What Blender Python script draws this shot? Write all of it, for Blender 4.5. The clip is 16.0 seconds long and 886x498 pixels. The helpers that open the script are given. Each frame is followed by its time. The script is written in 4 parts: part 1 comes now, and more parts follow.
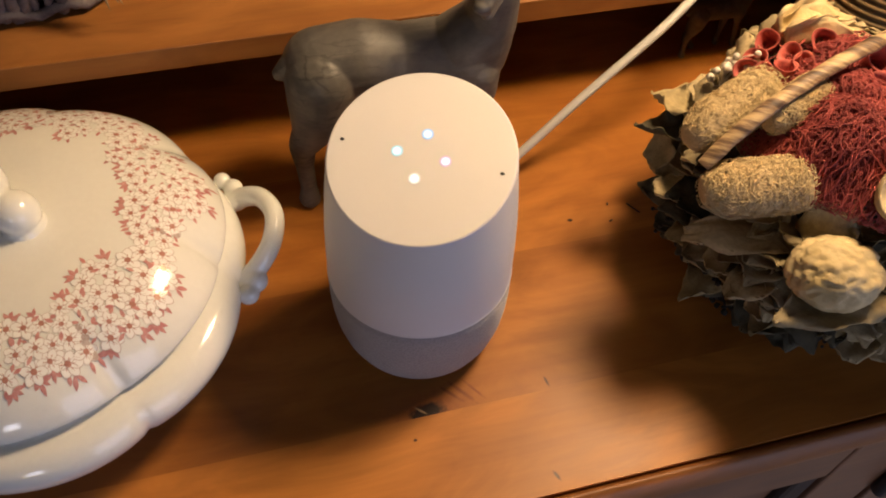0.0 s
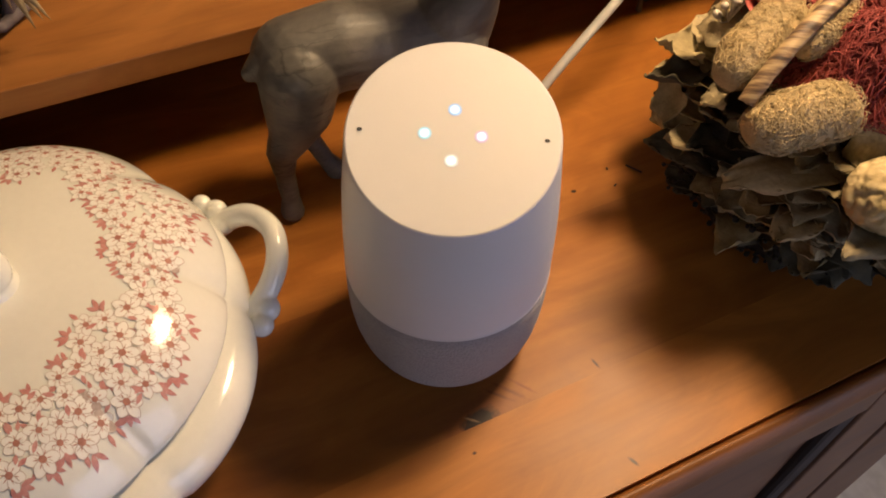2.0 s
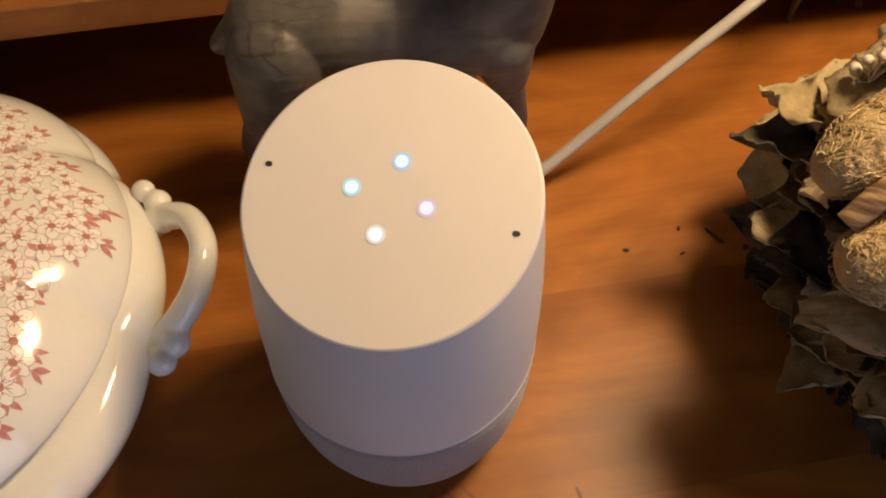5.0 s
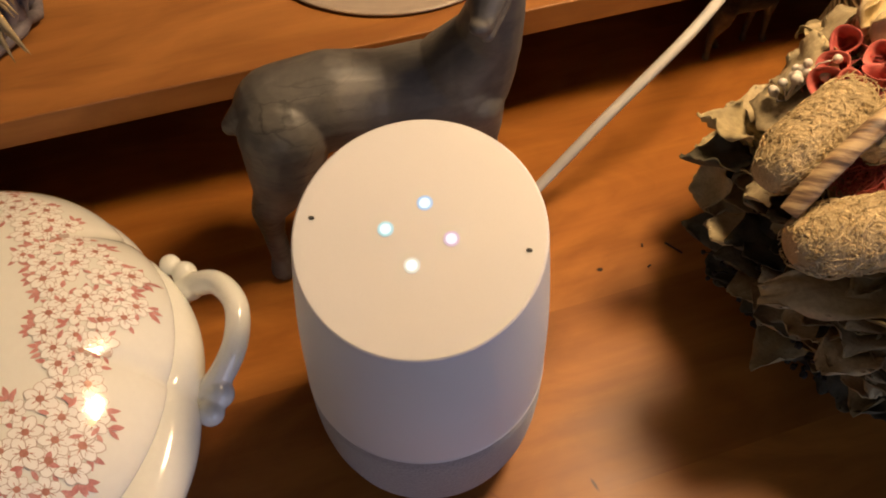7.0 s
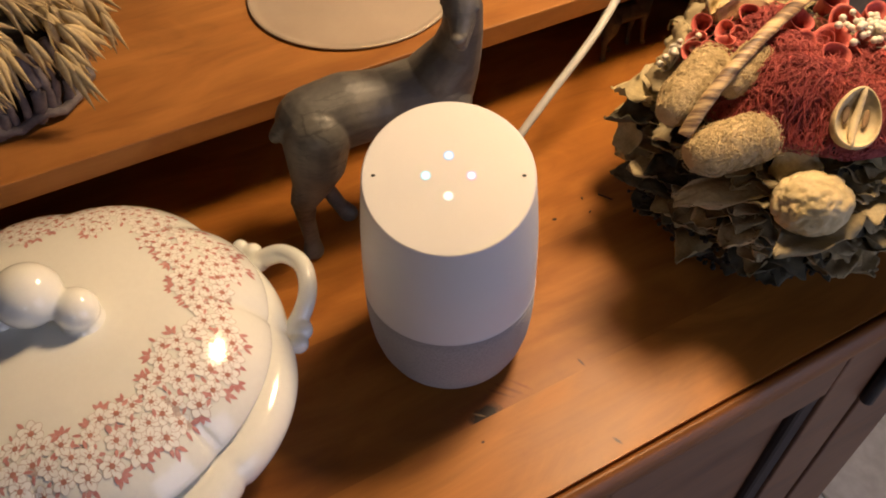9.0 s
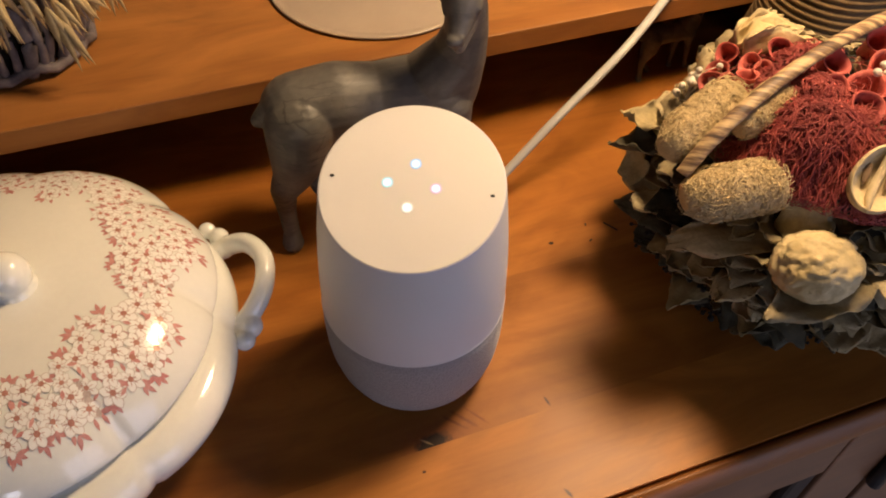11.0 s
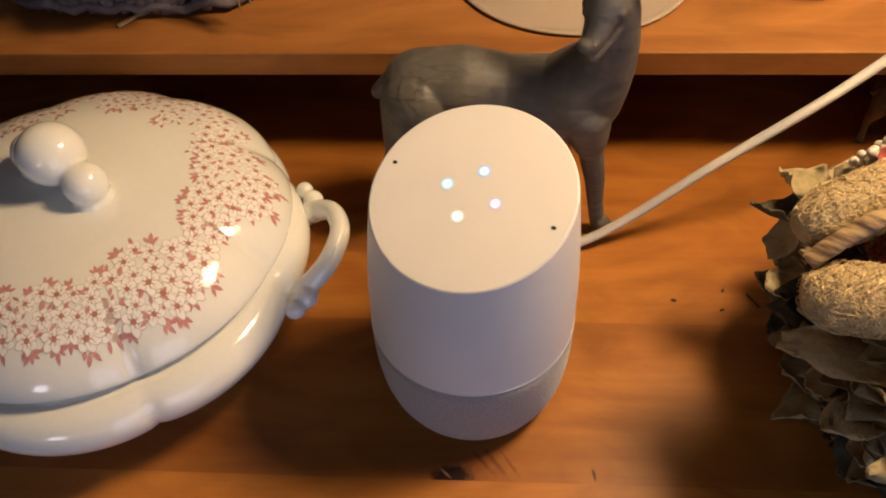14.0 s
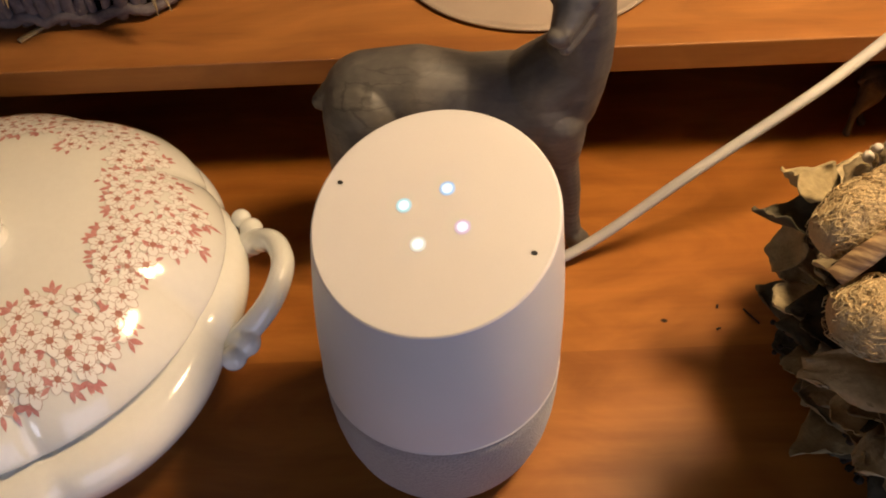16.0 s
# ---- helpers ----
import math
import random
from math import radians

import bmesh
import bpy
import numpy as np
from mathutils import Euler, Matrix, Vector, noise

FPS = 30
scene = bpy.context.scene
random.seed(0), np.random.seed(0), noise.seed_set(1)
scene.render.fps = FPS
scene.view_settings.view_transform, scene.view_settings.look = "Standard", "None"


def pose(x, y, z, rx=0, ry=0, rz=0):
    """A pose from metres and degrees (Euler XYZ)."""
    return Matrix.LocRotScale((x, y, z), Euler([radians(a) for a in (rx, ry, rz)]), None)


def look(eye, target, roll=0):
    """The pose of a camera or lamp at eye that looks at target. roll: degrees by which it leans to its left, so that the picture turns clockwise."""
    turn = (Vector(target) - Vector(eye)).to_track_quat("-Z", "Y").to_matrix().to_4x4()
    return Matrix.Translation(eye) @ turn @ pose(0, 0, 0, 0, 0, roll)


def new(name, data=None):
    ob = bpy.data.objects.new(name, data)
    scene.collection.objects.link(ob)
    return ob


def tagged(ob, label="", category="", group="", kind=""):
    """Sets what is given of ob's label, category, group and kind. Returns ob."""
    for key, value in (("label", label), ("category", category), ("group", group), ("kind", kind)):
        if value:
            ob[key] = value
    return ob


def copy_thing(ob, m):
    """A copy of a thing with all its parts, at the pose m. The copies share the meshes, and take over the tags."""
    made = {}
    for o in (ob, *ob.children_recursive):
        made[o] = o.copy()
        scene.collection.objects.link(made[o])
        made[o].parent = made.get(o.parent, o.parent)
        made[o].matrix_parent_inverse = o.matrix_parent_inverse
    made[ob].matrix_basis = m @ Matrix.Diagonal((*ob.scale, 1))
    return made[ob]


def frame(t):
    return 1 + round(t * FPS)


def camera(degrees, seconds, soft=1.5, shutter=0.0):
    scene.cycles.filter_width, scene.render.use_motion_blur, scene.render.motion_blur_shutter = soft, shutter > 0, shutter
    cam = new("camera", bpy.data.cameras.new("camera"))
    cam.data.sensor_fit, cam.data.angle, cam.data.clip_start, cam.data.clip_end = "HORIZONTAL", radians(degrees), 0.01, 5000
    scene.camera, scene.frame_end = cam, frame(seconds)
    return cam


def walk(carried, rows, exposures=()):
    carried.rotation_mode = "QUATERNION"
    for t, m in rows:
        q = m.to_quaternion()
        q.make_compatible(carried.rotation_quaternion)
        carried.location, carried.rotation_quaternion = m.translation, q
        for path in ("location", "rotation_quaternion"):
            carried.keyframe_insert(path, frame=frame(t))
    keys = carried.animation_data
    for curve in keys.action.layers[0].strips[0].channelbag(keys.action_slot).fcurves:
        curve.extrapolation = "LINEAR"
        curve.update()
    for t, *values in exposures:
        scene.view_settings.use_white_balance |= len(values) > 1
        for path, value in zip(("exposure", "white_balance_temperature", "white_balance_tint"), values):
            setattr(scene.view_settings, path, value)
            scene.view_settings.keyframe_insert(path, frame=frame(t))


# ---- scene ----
# ---- camera ----
cam = camera(59.22, 16.0, soft=1.9)
ROWS = [
    (0, -0.0590, -0.2391, 0.3871, 37.74, -1.75, -14.35),
    (0.5, -0.1161, -0.2476, 0.3918, 39.73, -1.57, -26.04),
    (1, -0.1390, -0.2389, 0.3888, 40.71, -0.78, -31.60),
    (1.5, -0.1251, -0.2240, 0.3711, 40.22, -0.69, -30.04),
    (2, -0.1063, -0.2001, 0.3505, 38.28, -1.30, -25.74),
    (2.5, -0.0803, -0.1824, 0.3383, 37.30, -1.06, -19.69),
    (3, -0.0558, -0.1741, 0.3340, 35.27, -0.43, -14.43),
    (3.5, -0.0300, -0.1546, 0.3240, 34.94, -0.56, -10.27),
    (6, -0.0065, -0.1319, 0.3104, 32.76, 0.33, -10.74),
    (6.5, -0.0225, -0.1504, 0.3277, 36.47, 0.43, -16.27),
    (7, -0.0412, -0.1597, 0.3386, 38.04, 0.72, -18.21),
    (7.5, -0.0571, -0.1702, 0.3497, 38.74, 1.10, -21.10),
    (8, -0.0790, -0.1901, 0.3599, 39.22, 1.00, -23.72),
    (8.5, -0.1044, -0.2183, 0.3763, 40.12, 0.57, -26.11),
    (9, -0.1341, -0.2489, 0.3994, 41.71, 0.87, -28.57),
    (11.5, -0.0508, -0.2435, 0.3738, 41.13, -1.42, -15.87),
    (12, -0.0236, -0.2412, 0.3626, 40.92, -1.69, -10.72),
    (12.5, -0.0093, -0.2361, 0.3603, 42.58, -1.26, -3.83),
    (13, -0.0059, -0.2331, 0.3614, 42.65, 0.16, -0.24),
    (13.5, -0.0069, -0.2298, 0.3559, 41.94, 0.69, 2.26),
    (14, 0.0077, -0.2242, 0.3592, 41.19, 2.06, 2.82),
    (14.5, 0.0007, -0.2115, 0.3510, 40.22, 1.86, 2.50),
    (15, 0.0061, -0.2077, 0.3426, 40.73, 1.57, 2.41),
    (15.5, 0.0117, -0.1867, 0.3131, 40.84, 1.56, 0.45),
    (16, 0.0056, -0.1843, 0.3244, 41.98, 1.93, -1.29),
]
walk(cam, [(t, pose(x, y, z, rx, ry, rz)) for t, x, y, z, rx, ry, rz in ROWS],
     [(0.0, -0.08), (1.0, -0.05), (2.5, -0.12), (3.5, -0.20), (6.0, -0.32), (7.0, -0.20), (8.0, -0.08), (9.0, 0.0), (11.5, -0.08), (12.0, -0.08), (12.5, -0.17), (14.0, -0.14), (16.0, -0.16)])

# ---- world and lights ----
world = bpy.data.worlds.new("evening_sky")
scene.world = world
world.use_nodes = True
sky = world.node_tree.nodes.new("ShaderNodeTexSky")
sky.sky_type, sky.sun_disc = "NISHITA", False
sky.sun_elevation, sky.sun_rotation = radians(12), radians(200)
world.node_tree.links.new(sky.outputs[0], world.node_tree.nodes["Background"].inputs[0])
world.node_tree.nodes["Background"].inputs[1].default_value = 0.08

LAMP = Vector((0.285, 0.080, 0.570))
bulb_light = new("bulb_light", bpy.data.lights.new("bulb_light", "POINT"))
bulb_light.location = LAMP
bulb_light.data.energy, bulb_light.data.color, bulb_light.data.shadow_soft_size = 16.2, (1.0, 0.705, 0.415), 0.066

day = new("window_daylight", bpy.data.lights.new("window_daylight", "AREA"))
day.data.shape, day.data.size, day.data.size_y = "RECTANGLE", 1.5, 1.9
day.data.energy, day.data.color = 17.0, (0.62, 0.66, 1.0)
day.matrix_world = look((1.3, -2.40, 0.30), (0.8, 0.0, 0.0))
day_left = new("small_window_daylight", bpy.data.lights.new("small_window_daylight", "AREA"))
day_left.data.shape, day_left.data.size, day_left.data.size_y = "RECTANGLE", 0.40, 0.50
day_left.data.energy, day_left.data.color = 4.0, (0.62, 0.70, 1.0)
day_left.matrix_world = look((-0.85, -2.45, 0.52), (-0.85, 0.0, 0.52))

# ---- material helpers ----


def shader(name, rough=0.5, metal=0.0, coat=0.0, sheen=0.0):
    m = bpy.data.materials.new(name)
    m.use_nodes = True
    b = m.node_tree.nodes["Principled BSDF"]
    b.inputs["Roughness"].default_value = rough
    b.inputs["Metallic"].default_value = metal
    b.inputs["Coat Weight"].default_value = coat
    b.inputs["Coat Roughness"].default_value = 0.12
    b.inputs["Sheen Weight"].default_value = sheen
    return m, m.node_tree, b


def node(tree, kind, **sets):
    n = tree.nodes.new(kind)
    for key, value in sets.items():
        n.inputs[key].default_value = value
    return n


def coords(tree, scale=(1, 1, 1), turn=(0, 0, 0)):
    c = tree.nodes.new("ShaderNodeTexCoord")
    mp = node(tree, "ShaderNodeMapping", Scale=scale, Rotation=turn)
    tree.links.new(c.outputs["Object"], mp.inputs["Vector"])
    return mp.outputs[0]


def ramp(tree, fac, stops):
    r = tree.nodes.new("ShaderNodeValToRGB")
    el = r.color_ramp.elements
    while len(el) < len(stops):
        el.new(0.5)
    for e, (p, c) in zip(el, stops):
        e.position, e.color = p, (*c, 1)
    tree.links.new(fac, r.inputs[0])
    return r.outputs[0]


def noise_tex(tree, vec, scale, detail=4.0, distortion=0.0, rough=0.55):
    n = node(tree, "ShaderNodeTexNoise", Scale=scale, Detail=detail, Distortion=distortion, Roughness=rough)
    tree.links.new(vec, n.inputs["Vector"])
    return n.outputs[0]


def bump(tree, b, height, strength, distance=0.001):
    n = node(tree, "ShaderNodeBump", Strength=strength, Distance=distance)
    tree.links.new(height, n.inputs["Height"])
    tree.links.new(n.outputs[0], b.inputs["Normal"])


def mixed(tree, a, b2, fac, kind="MIX"):
    m = tree.nodes.new("ShaderNodeMix")
    m.data_type, m.blend_type = "RGBA", kind
    for sock, v in ((m.inputs[0], fac), (m.inputs[6], a), (m.inputs[7], b2)):
        if isinstance(v, (int, float)):
            sock.default_value = v
        elif isinstance(v, tuple):
            sock.default_value = (*v, 1)
        else:
            tree.links.new(v, sock)
    return m.outputs[2]


def rough_from(tree, b, fac, lo, hi):
    n = node(tree, "ShaderNodeMapRange")
    n.inputs["To Min"].default_value, n.inputs["To Max"].default_value = lo, hi
    tree.links.new(fac, n.inputs["Value"])
    tree.links.new(n.outputs[0], b.inputs["Roughness"])


def mottled(name, dark, light, scale, rough=0.6, relief=0.3, fine=600.0, coat=0.0, vary=0.0, distance=0.0006, sheen=0.0, grain=0.6):
    """A surface with stains at one scale and grain at a finer one."""
    m, tree, b = shader(name, rough, 0.0, coat, sheen)
    v = coords(tree)
    big = noise_tex(tree, v, scale, 5.0)
    small = noise_tex(tree, v, fine, 3.0)
    col = ramp(tree, big, ((0.3, dark), (0.7, light)))
    col = mixed(tree, col, ramp(tree, small, ((0.35, (0.72, 0.72, 0.72)), (0.65, (1, 1, 1)))), grain, "MULTIPLY")
    if vary:
        info = tree.nodes.new("ShaderNodeObjectInfo")
        tone = ramp(tree, info.outputs["Random"], ((0.0, (1 - vary,) * 3), (1.0, (1, 1, 1))))
        col = mixed(tree, col, tone, 1.0, "MULTIPLY")
    tree.links.new(col, b.inputs["Base Color"])
    if relief:
        bump(tree, b, small, relief, distance)
    return m


def pine(name, light, dark, gloss, knots=(), marks=()):
    """Stained, varnished pine with its grain along x."""
    m, tree, b = shader(name, gloss, 0.0, 0.0)
    info = tree.nodes.new("ShaderNodeObjectInfo")
    shift = tree.nodes.new("ShaderNodeVectorMath")
    shift.operation = "SCALE"
    shift.inputs[0].default_value = (3.7, 1.3, 2.1)
    tree.links.new(info.outputs["Random"], shift.inputs["Scale"])
    c = tree.nodes.new("ShaderNodeTexCoord")
    plus = tree.nodes.new("ShaderNodeVectorMath")
    plus.operation = "ADD"
    tree.links.new(c.outputs["Object"], plus.inputs[0])
    tree.links.new(shift.outputs[0], plus.inputs[1])
    mp = node(tree, "ShaderNodeMapping", Scale=(0.9, 7.0, 7.0))
    tree.links.new(plus.outputs[0], mp.inputs["Vector"])
    wide = noise_tex(tree, mp.outputs[0], 2.6, 2.5, 1.1)
    mp2 = node(tree, "ShaderNodeMapping", Scale=(4.0, 160.0, 160.0))
    tree.links.new(plus.outputs[0], mp2.inputs["Vector"])
    fibre = noise_tex(tree, mp2.outputs[0], 1.6, 5.0, 0.3)
    mp3 = node(tree, "ShaderNodeMapping", Scale=(0.6, 1.6, 1.6))
    tree.links.new(plus.outputs[0], mp3.inputs["Vector"])
    cloud = noise_tex(tree, mp3.outputs[0], 17.0, 4.0, 1.4)
    col = ramp(tree, wide, ((0.25, dark), (0.48, tuple((p + q) / 2 for p, q in zip(light, dark))), (0.72, light)))
    col = mixed(tree, col, ramp(tree, fibre, ((0.3, (0.80, 0.76, 0.72)), (0.62, (1, 1, 1)))), 0.42, "MULTIPLY")
    col = mixed(tree, col, ramp(tree, cloud, ((0.36, (0.74, 0.69, 0.64)), (0.64, (1.12, 1.10, 1.06)))), 0.8, "MULTIPLY")
    for (x, y, rx, ry, ang, tint, soft) in knots + marks:
        sub = node(tree, "ShaderNodeMapping", Scale=(1 / rx, 1 / ry, 0.0), Rotation=(0, 0, 0))
        rot = node(tree, "ShaderNodeMapping", Location=(-0.27 - x, 0.15 - y, 0))
        rot2 = node(tree, "ShaderNodeMapping", Rotation=(0, 0, -radians(ang)))
        tree.links.new(c.outputs["Object"], rot.inputs["Vector"])
        tree.links.new(rot.outputs[0], rot2.inputs["Vector"])
        tree.links.new(rot2.outputs[0], sub.inputs["Vector"])
        wob = noise_tex(tree, c.outputs["Object"], 260.0, 2.0)
        ln = tree.nodes.new("ShaderNodeVectorMath")
        ln.operation = "LENGTH"
        tree.links.new(sub.outputs[0], ln.inputs[0])
        ad = tree.nodes.new("ShaderNodeMath")
        ad.operation = "MULTIPLY_ADD"
        tree.links.new(wob, ad.inputs[0])
        ad.inputs[1].default_value = 0.5
        tree.links.new(ln.outputs["Value"], ad.inputs[2])
        f = ramp(tree, ad.outputs[0], ((0.0, (1, 1, 1)), (1.0 - soft, (1, 1, 1)), (1.0, (0, 0, 0)))) if soft < 0.9 else ramp(tree, ad.outputs[0], ((0.3, (0.8, 0.8, 0.8)), (1.0, (0, 0, 0))))
        col = mixed(tree, col, tint, f)
    tree.links.new(col, b.inputs["Base Color"])
    rough_from(tree, b, cloud, gloss - 0.06, gloss + 0.12)
    b.inputs["Specular IOR Level"].default_value = 0.34
    bump(tree, b, fibre, 0.10, 0.0004)
    return m


# ---- materials ----
TOP_MARKS = (
    (0.1132, 0.0527, 0.0028, 0.0022, 0, (0.02, 0.008, 0.003), 0.4),
    (0.0599, -0.0549, 0.0014, 0.0055, 10, (0.05, 0.015, 0.005), 0.5),
    (0.0475, -0.1079, 0.0016, 0.0055, 20, (0.04, 0.013, 0.005), 0.5),
    (-0.019, -0.072, 0.0018, 0.0014, 0, (0.05, 0.015, 0.006), 0.4),
)
wood_top = pine("honey_pine_top", (0.45, 0.180, 0.033), (0.31, 0.110, 0.018), 0.37, (), TOP_MARKS)
wood_knotty = pine("knotty_pine_top", (0.42, 0.170, 0.032), (0.28, 0.100, 0.017), 0.37,
                   ((-0.006, -0.056, 0.042, 0.017, 6, (0.20, 0.058, 0.015), 0.95), (0.012, -0.050, 0.015, 0.0022, -52, (0.17, 0.045, 0.010), 0.6), (0.019, -0.050, 0.014, 0.0016, -56, (0.20, 0.055, 0.012), 0.6), (0.006, -0.050, 0.013, 0.0018, -48, (0.16, 0.042, 0.010), 0.6), (-0.009, -0.0575, 0.0150, 0.0085, 6, (0.016, 0.005, 0.003), 0.3), (-0.0125, -0.0560, 0.0065, 0.0011, -42, (0.30, 0.20, 0.11), 0.4)), TOP_MARKS)
wood_front_plank = pine("pale_pine_top", (0.54, 0.228, 0.046), (0.40, 0.152, 0.026), 0.40, (), TOP_MARKS)
wood_shelf = pine("honey_pine_shelf", (0.44, 0.200, 0.056), (0.30, 0.120, 0.030), 0.42)
wood_edge = pine("worn_pine_moulding", (0.29, 0.115, 0.028), (0.17, 0.060, 0.015), 0.40)
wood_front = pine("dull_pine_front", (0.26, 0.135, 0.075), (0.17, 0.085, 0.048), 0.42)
wood_niche_shade = mottled("niche_shade_pine", (0.05, 0.02, 0.010), (0.09, 0.036, 0.016), 9.0, 0.6, 0.2, 120.0)
groove_dark = mottled("groove_stain", (0.012, 0.006, 0.004), (0.03, 0.013, 0.008), 30.0, 0.6, 0.2)
iron = mottled("blackened_iron", (0.01, 0.01, 0.011), (0.03, 0.028, 0.027), 60.0, 0.45, 0.3)
plaster = mottled("ochre_plaster_wall", (0.15, 0.115, 0.08), (0.20, 0.155, 0.11), 3.0, 0.85, 0.25, 90.0)
tile_white = mottled("glazed_floor_tile", (0.70, 0.70, 0.71), (0.80, 0.80, 0.81), 5.0, 0.25, 0.1, 40.0, 0.2, 0.06)
grout = mottled("grey_grout", (0.22, 0.22, 0.23), (0.32, 0.32, 0.33), 30.0, 0.9, 0.4, 300.0)
plastic = mottled("matte_white_plastic", (0.66, 0.64, 0.65), (0.70, 0.68, 0.69), 12.0, 0.46, 0.06, 2500.0, grain=0.08)
plastic_top = mottled("matte_white_touch_plastic", (0.72, 0.71, 0.69), (0.76, 0.75, 0.73), 12.0, 0.52, 0.05, 2500.0, grain=0.08)
plastic_dark = mottled("hole_black", (0.01, 0.01, 0.01), (0.03, 0.03, 0.03), 100.0, 0.6, 0.0)
cable_white = mottled("white_cable_rubber", (0.46, 0.45, 0.43), (0.54, 0.53, 0.51), 25.0, 0.45, 0.08, 900.0, grain=0.08)
porcelain = mottled("cream_glazed_porcelain", (0.79, 0.80, 0.755), (0.83, 0.84, 0.80), 8.0, 0.10, 0.015, 300.0, 0.6, grain=0.08)
petal_white = mottled("white_transfer_petal", (0.86, 0.85, 0.83), (0.91, 0.90, 0.88), 160.0, 0.12, 0.0, 900.0, 0.5, grain=0.08)
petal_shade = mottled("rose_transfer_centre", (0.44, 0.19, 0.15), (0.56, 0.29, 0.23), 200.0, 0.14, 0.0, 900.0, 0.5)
leaf_pink = mottled("rose_transfer_leaf", (0.56, 0.22, 0.21), (0.71, 0.39, 0.365), 240.0, 0.14, 0.0, 900.0, 0.5)
line_grey = mottled("grey_transfer_line", (0.48, 0.38, 0.34), (0.62, 0.52, 0.47), 200.0, 0.14, 0.0, 900.0, 0.5)
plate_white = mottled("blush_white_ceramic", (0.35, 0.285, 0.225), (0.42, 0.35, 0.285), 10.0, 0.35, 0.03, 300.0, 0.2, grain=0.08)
bowl_white = mottled("ivory_ceramic", (0.64, 0.58, 0.50), (0.72, 0.66, 0.58), 14.0, 0.2, 0.02, 300.0, 0.3, grain=0.08)
leaf_grey = mottled("dry_grey_green_leaf", (0.30, 0.235, 0.115), (0.50, 0.405, 0.215), 55.0, 0.85, 0.6, 420.0, 0.0, 0.40)
leaf_tan = mottled("dry_tan_leaf", (0.40, 0.315, 0.165), (0.58, 0.475, 0.285), 55.0, 0.85, 0.6, 420.0, 0.0, 0.30)
# Dark leaves, also used as painted shade between the paler tiers.
leaf_dark_gap_shade = mottled("dry_dark_and_gap_shade_leaf", (0.060, 0.054, 0.032), (0.14, 0.12, 0.070), 60.0, 0.85, 0.5, 420.0, 0.0, 0.4)
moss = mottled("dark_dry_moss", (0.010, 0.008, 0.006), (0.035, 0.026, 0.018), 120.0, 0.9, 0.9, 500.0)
loofah = mottled("dry_loofah", (0.48, 0.355, 0.175), (0.64, 0.49, 0.27), 70.0, 0.85, 1.0, 900.0, distance=0.0012)
loofah_fibre = mottled("loofah_fibre", (0.55, 0.415, 0.21), (0.68, 0.54, 0.31), 60.0, 0.8, 0.2, 700.0)
sisal = mottled("red_sisal", (0.26, 0.030, 0.032), (0.50, 0.100, 0.085), 60.0, 0.65, 0.2, 700.0)
sisal_pad_shade = mottled("shaded_red_sisal_pad", (0.09, 0.012, 0.016), (0.2, 0.028, 0.03), 60.0, 0.8, 0.6, 400.0)
coral = mottled("coral_red_seed_cup", (0.42, 0.065, 0.055), (0.62, 0.16, 0.125), 80.0, 0.7, 0.5, 500.0)
berry = mottled("white_dried_berry", (0.66, 0.60, 0.50), (0.78, 0.73, 0.64), 100.0, 0.6, 0.1, 900.0)
pod_cream = mottled("wrinkled_cream_pod", (0.52, 0.40, 0.19), (0.76, 0.62, 0.36), 60.0, 0.6, 0.6, 150.0, distance=0.002)
pod_inside = mottled("pale_pod_lining", (0.58, 0.46, 0.25), (0.74, 0.61, 0.38), 70.0, 0.7, 0.4, 260.0)
rind = mottled("brown_pod_rim", (0.20, 0.12, 0.06), (0.34, 0.22, 0.11), 70.0, 0.7, 0.4, 260.0)
oat = mottled("dry_oat_straw", (0.46, 0.33, 0.15), (0.66, 0.51, 0.27), 90.0, 0.6, 0.3, 500.0, 0.0, 0.3)
bark = mottled("grey_mauve_twig", (0.07, 0.058, 0.066), (0.23, 0.195, 0.195), 70.0, 0.75, 0.8, 260.0)
rope = mottled("coiled_straw_rope", (0.15, 0.092, 0.036), (0.25, 0.165, 0.072), 60.0, 0.7, 0.7, 320.0)
shade_cloth = mottled("linen_lampshade", (0.60, 0.52, 0.40), (0.70, 0.62, 0.50), 20.0, 0.9, 0.4, 500.0)


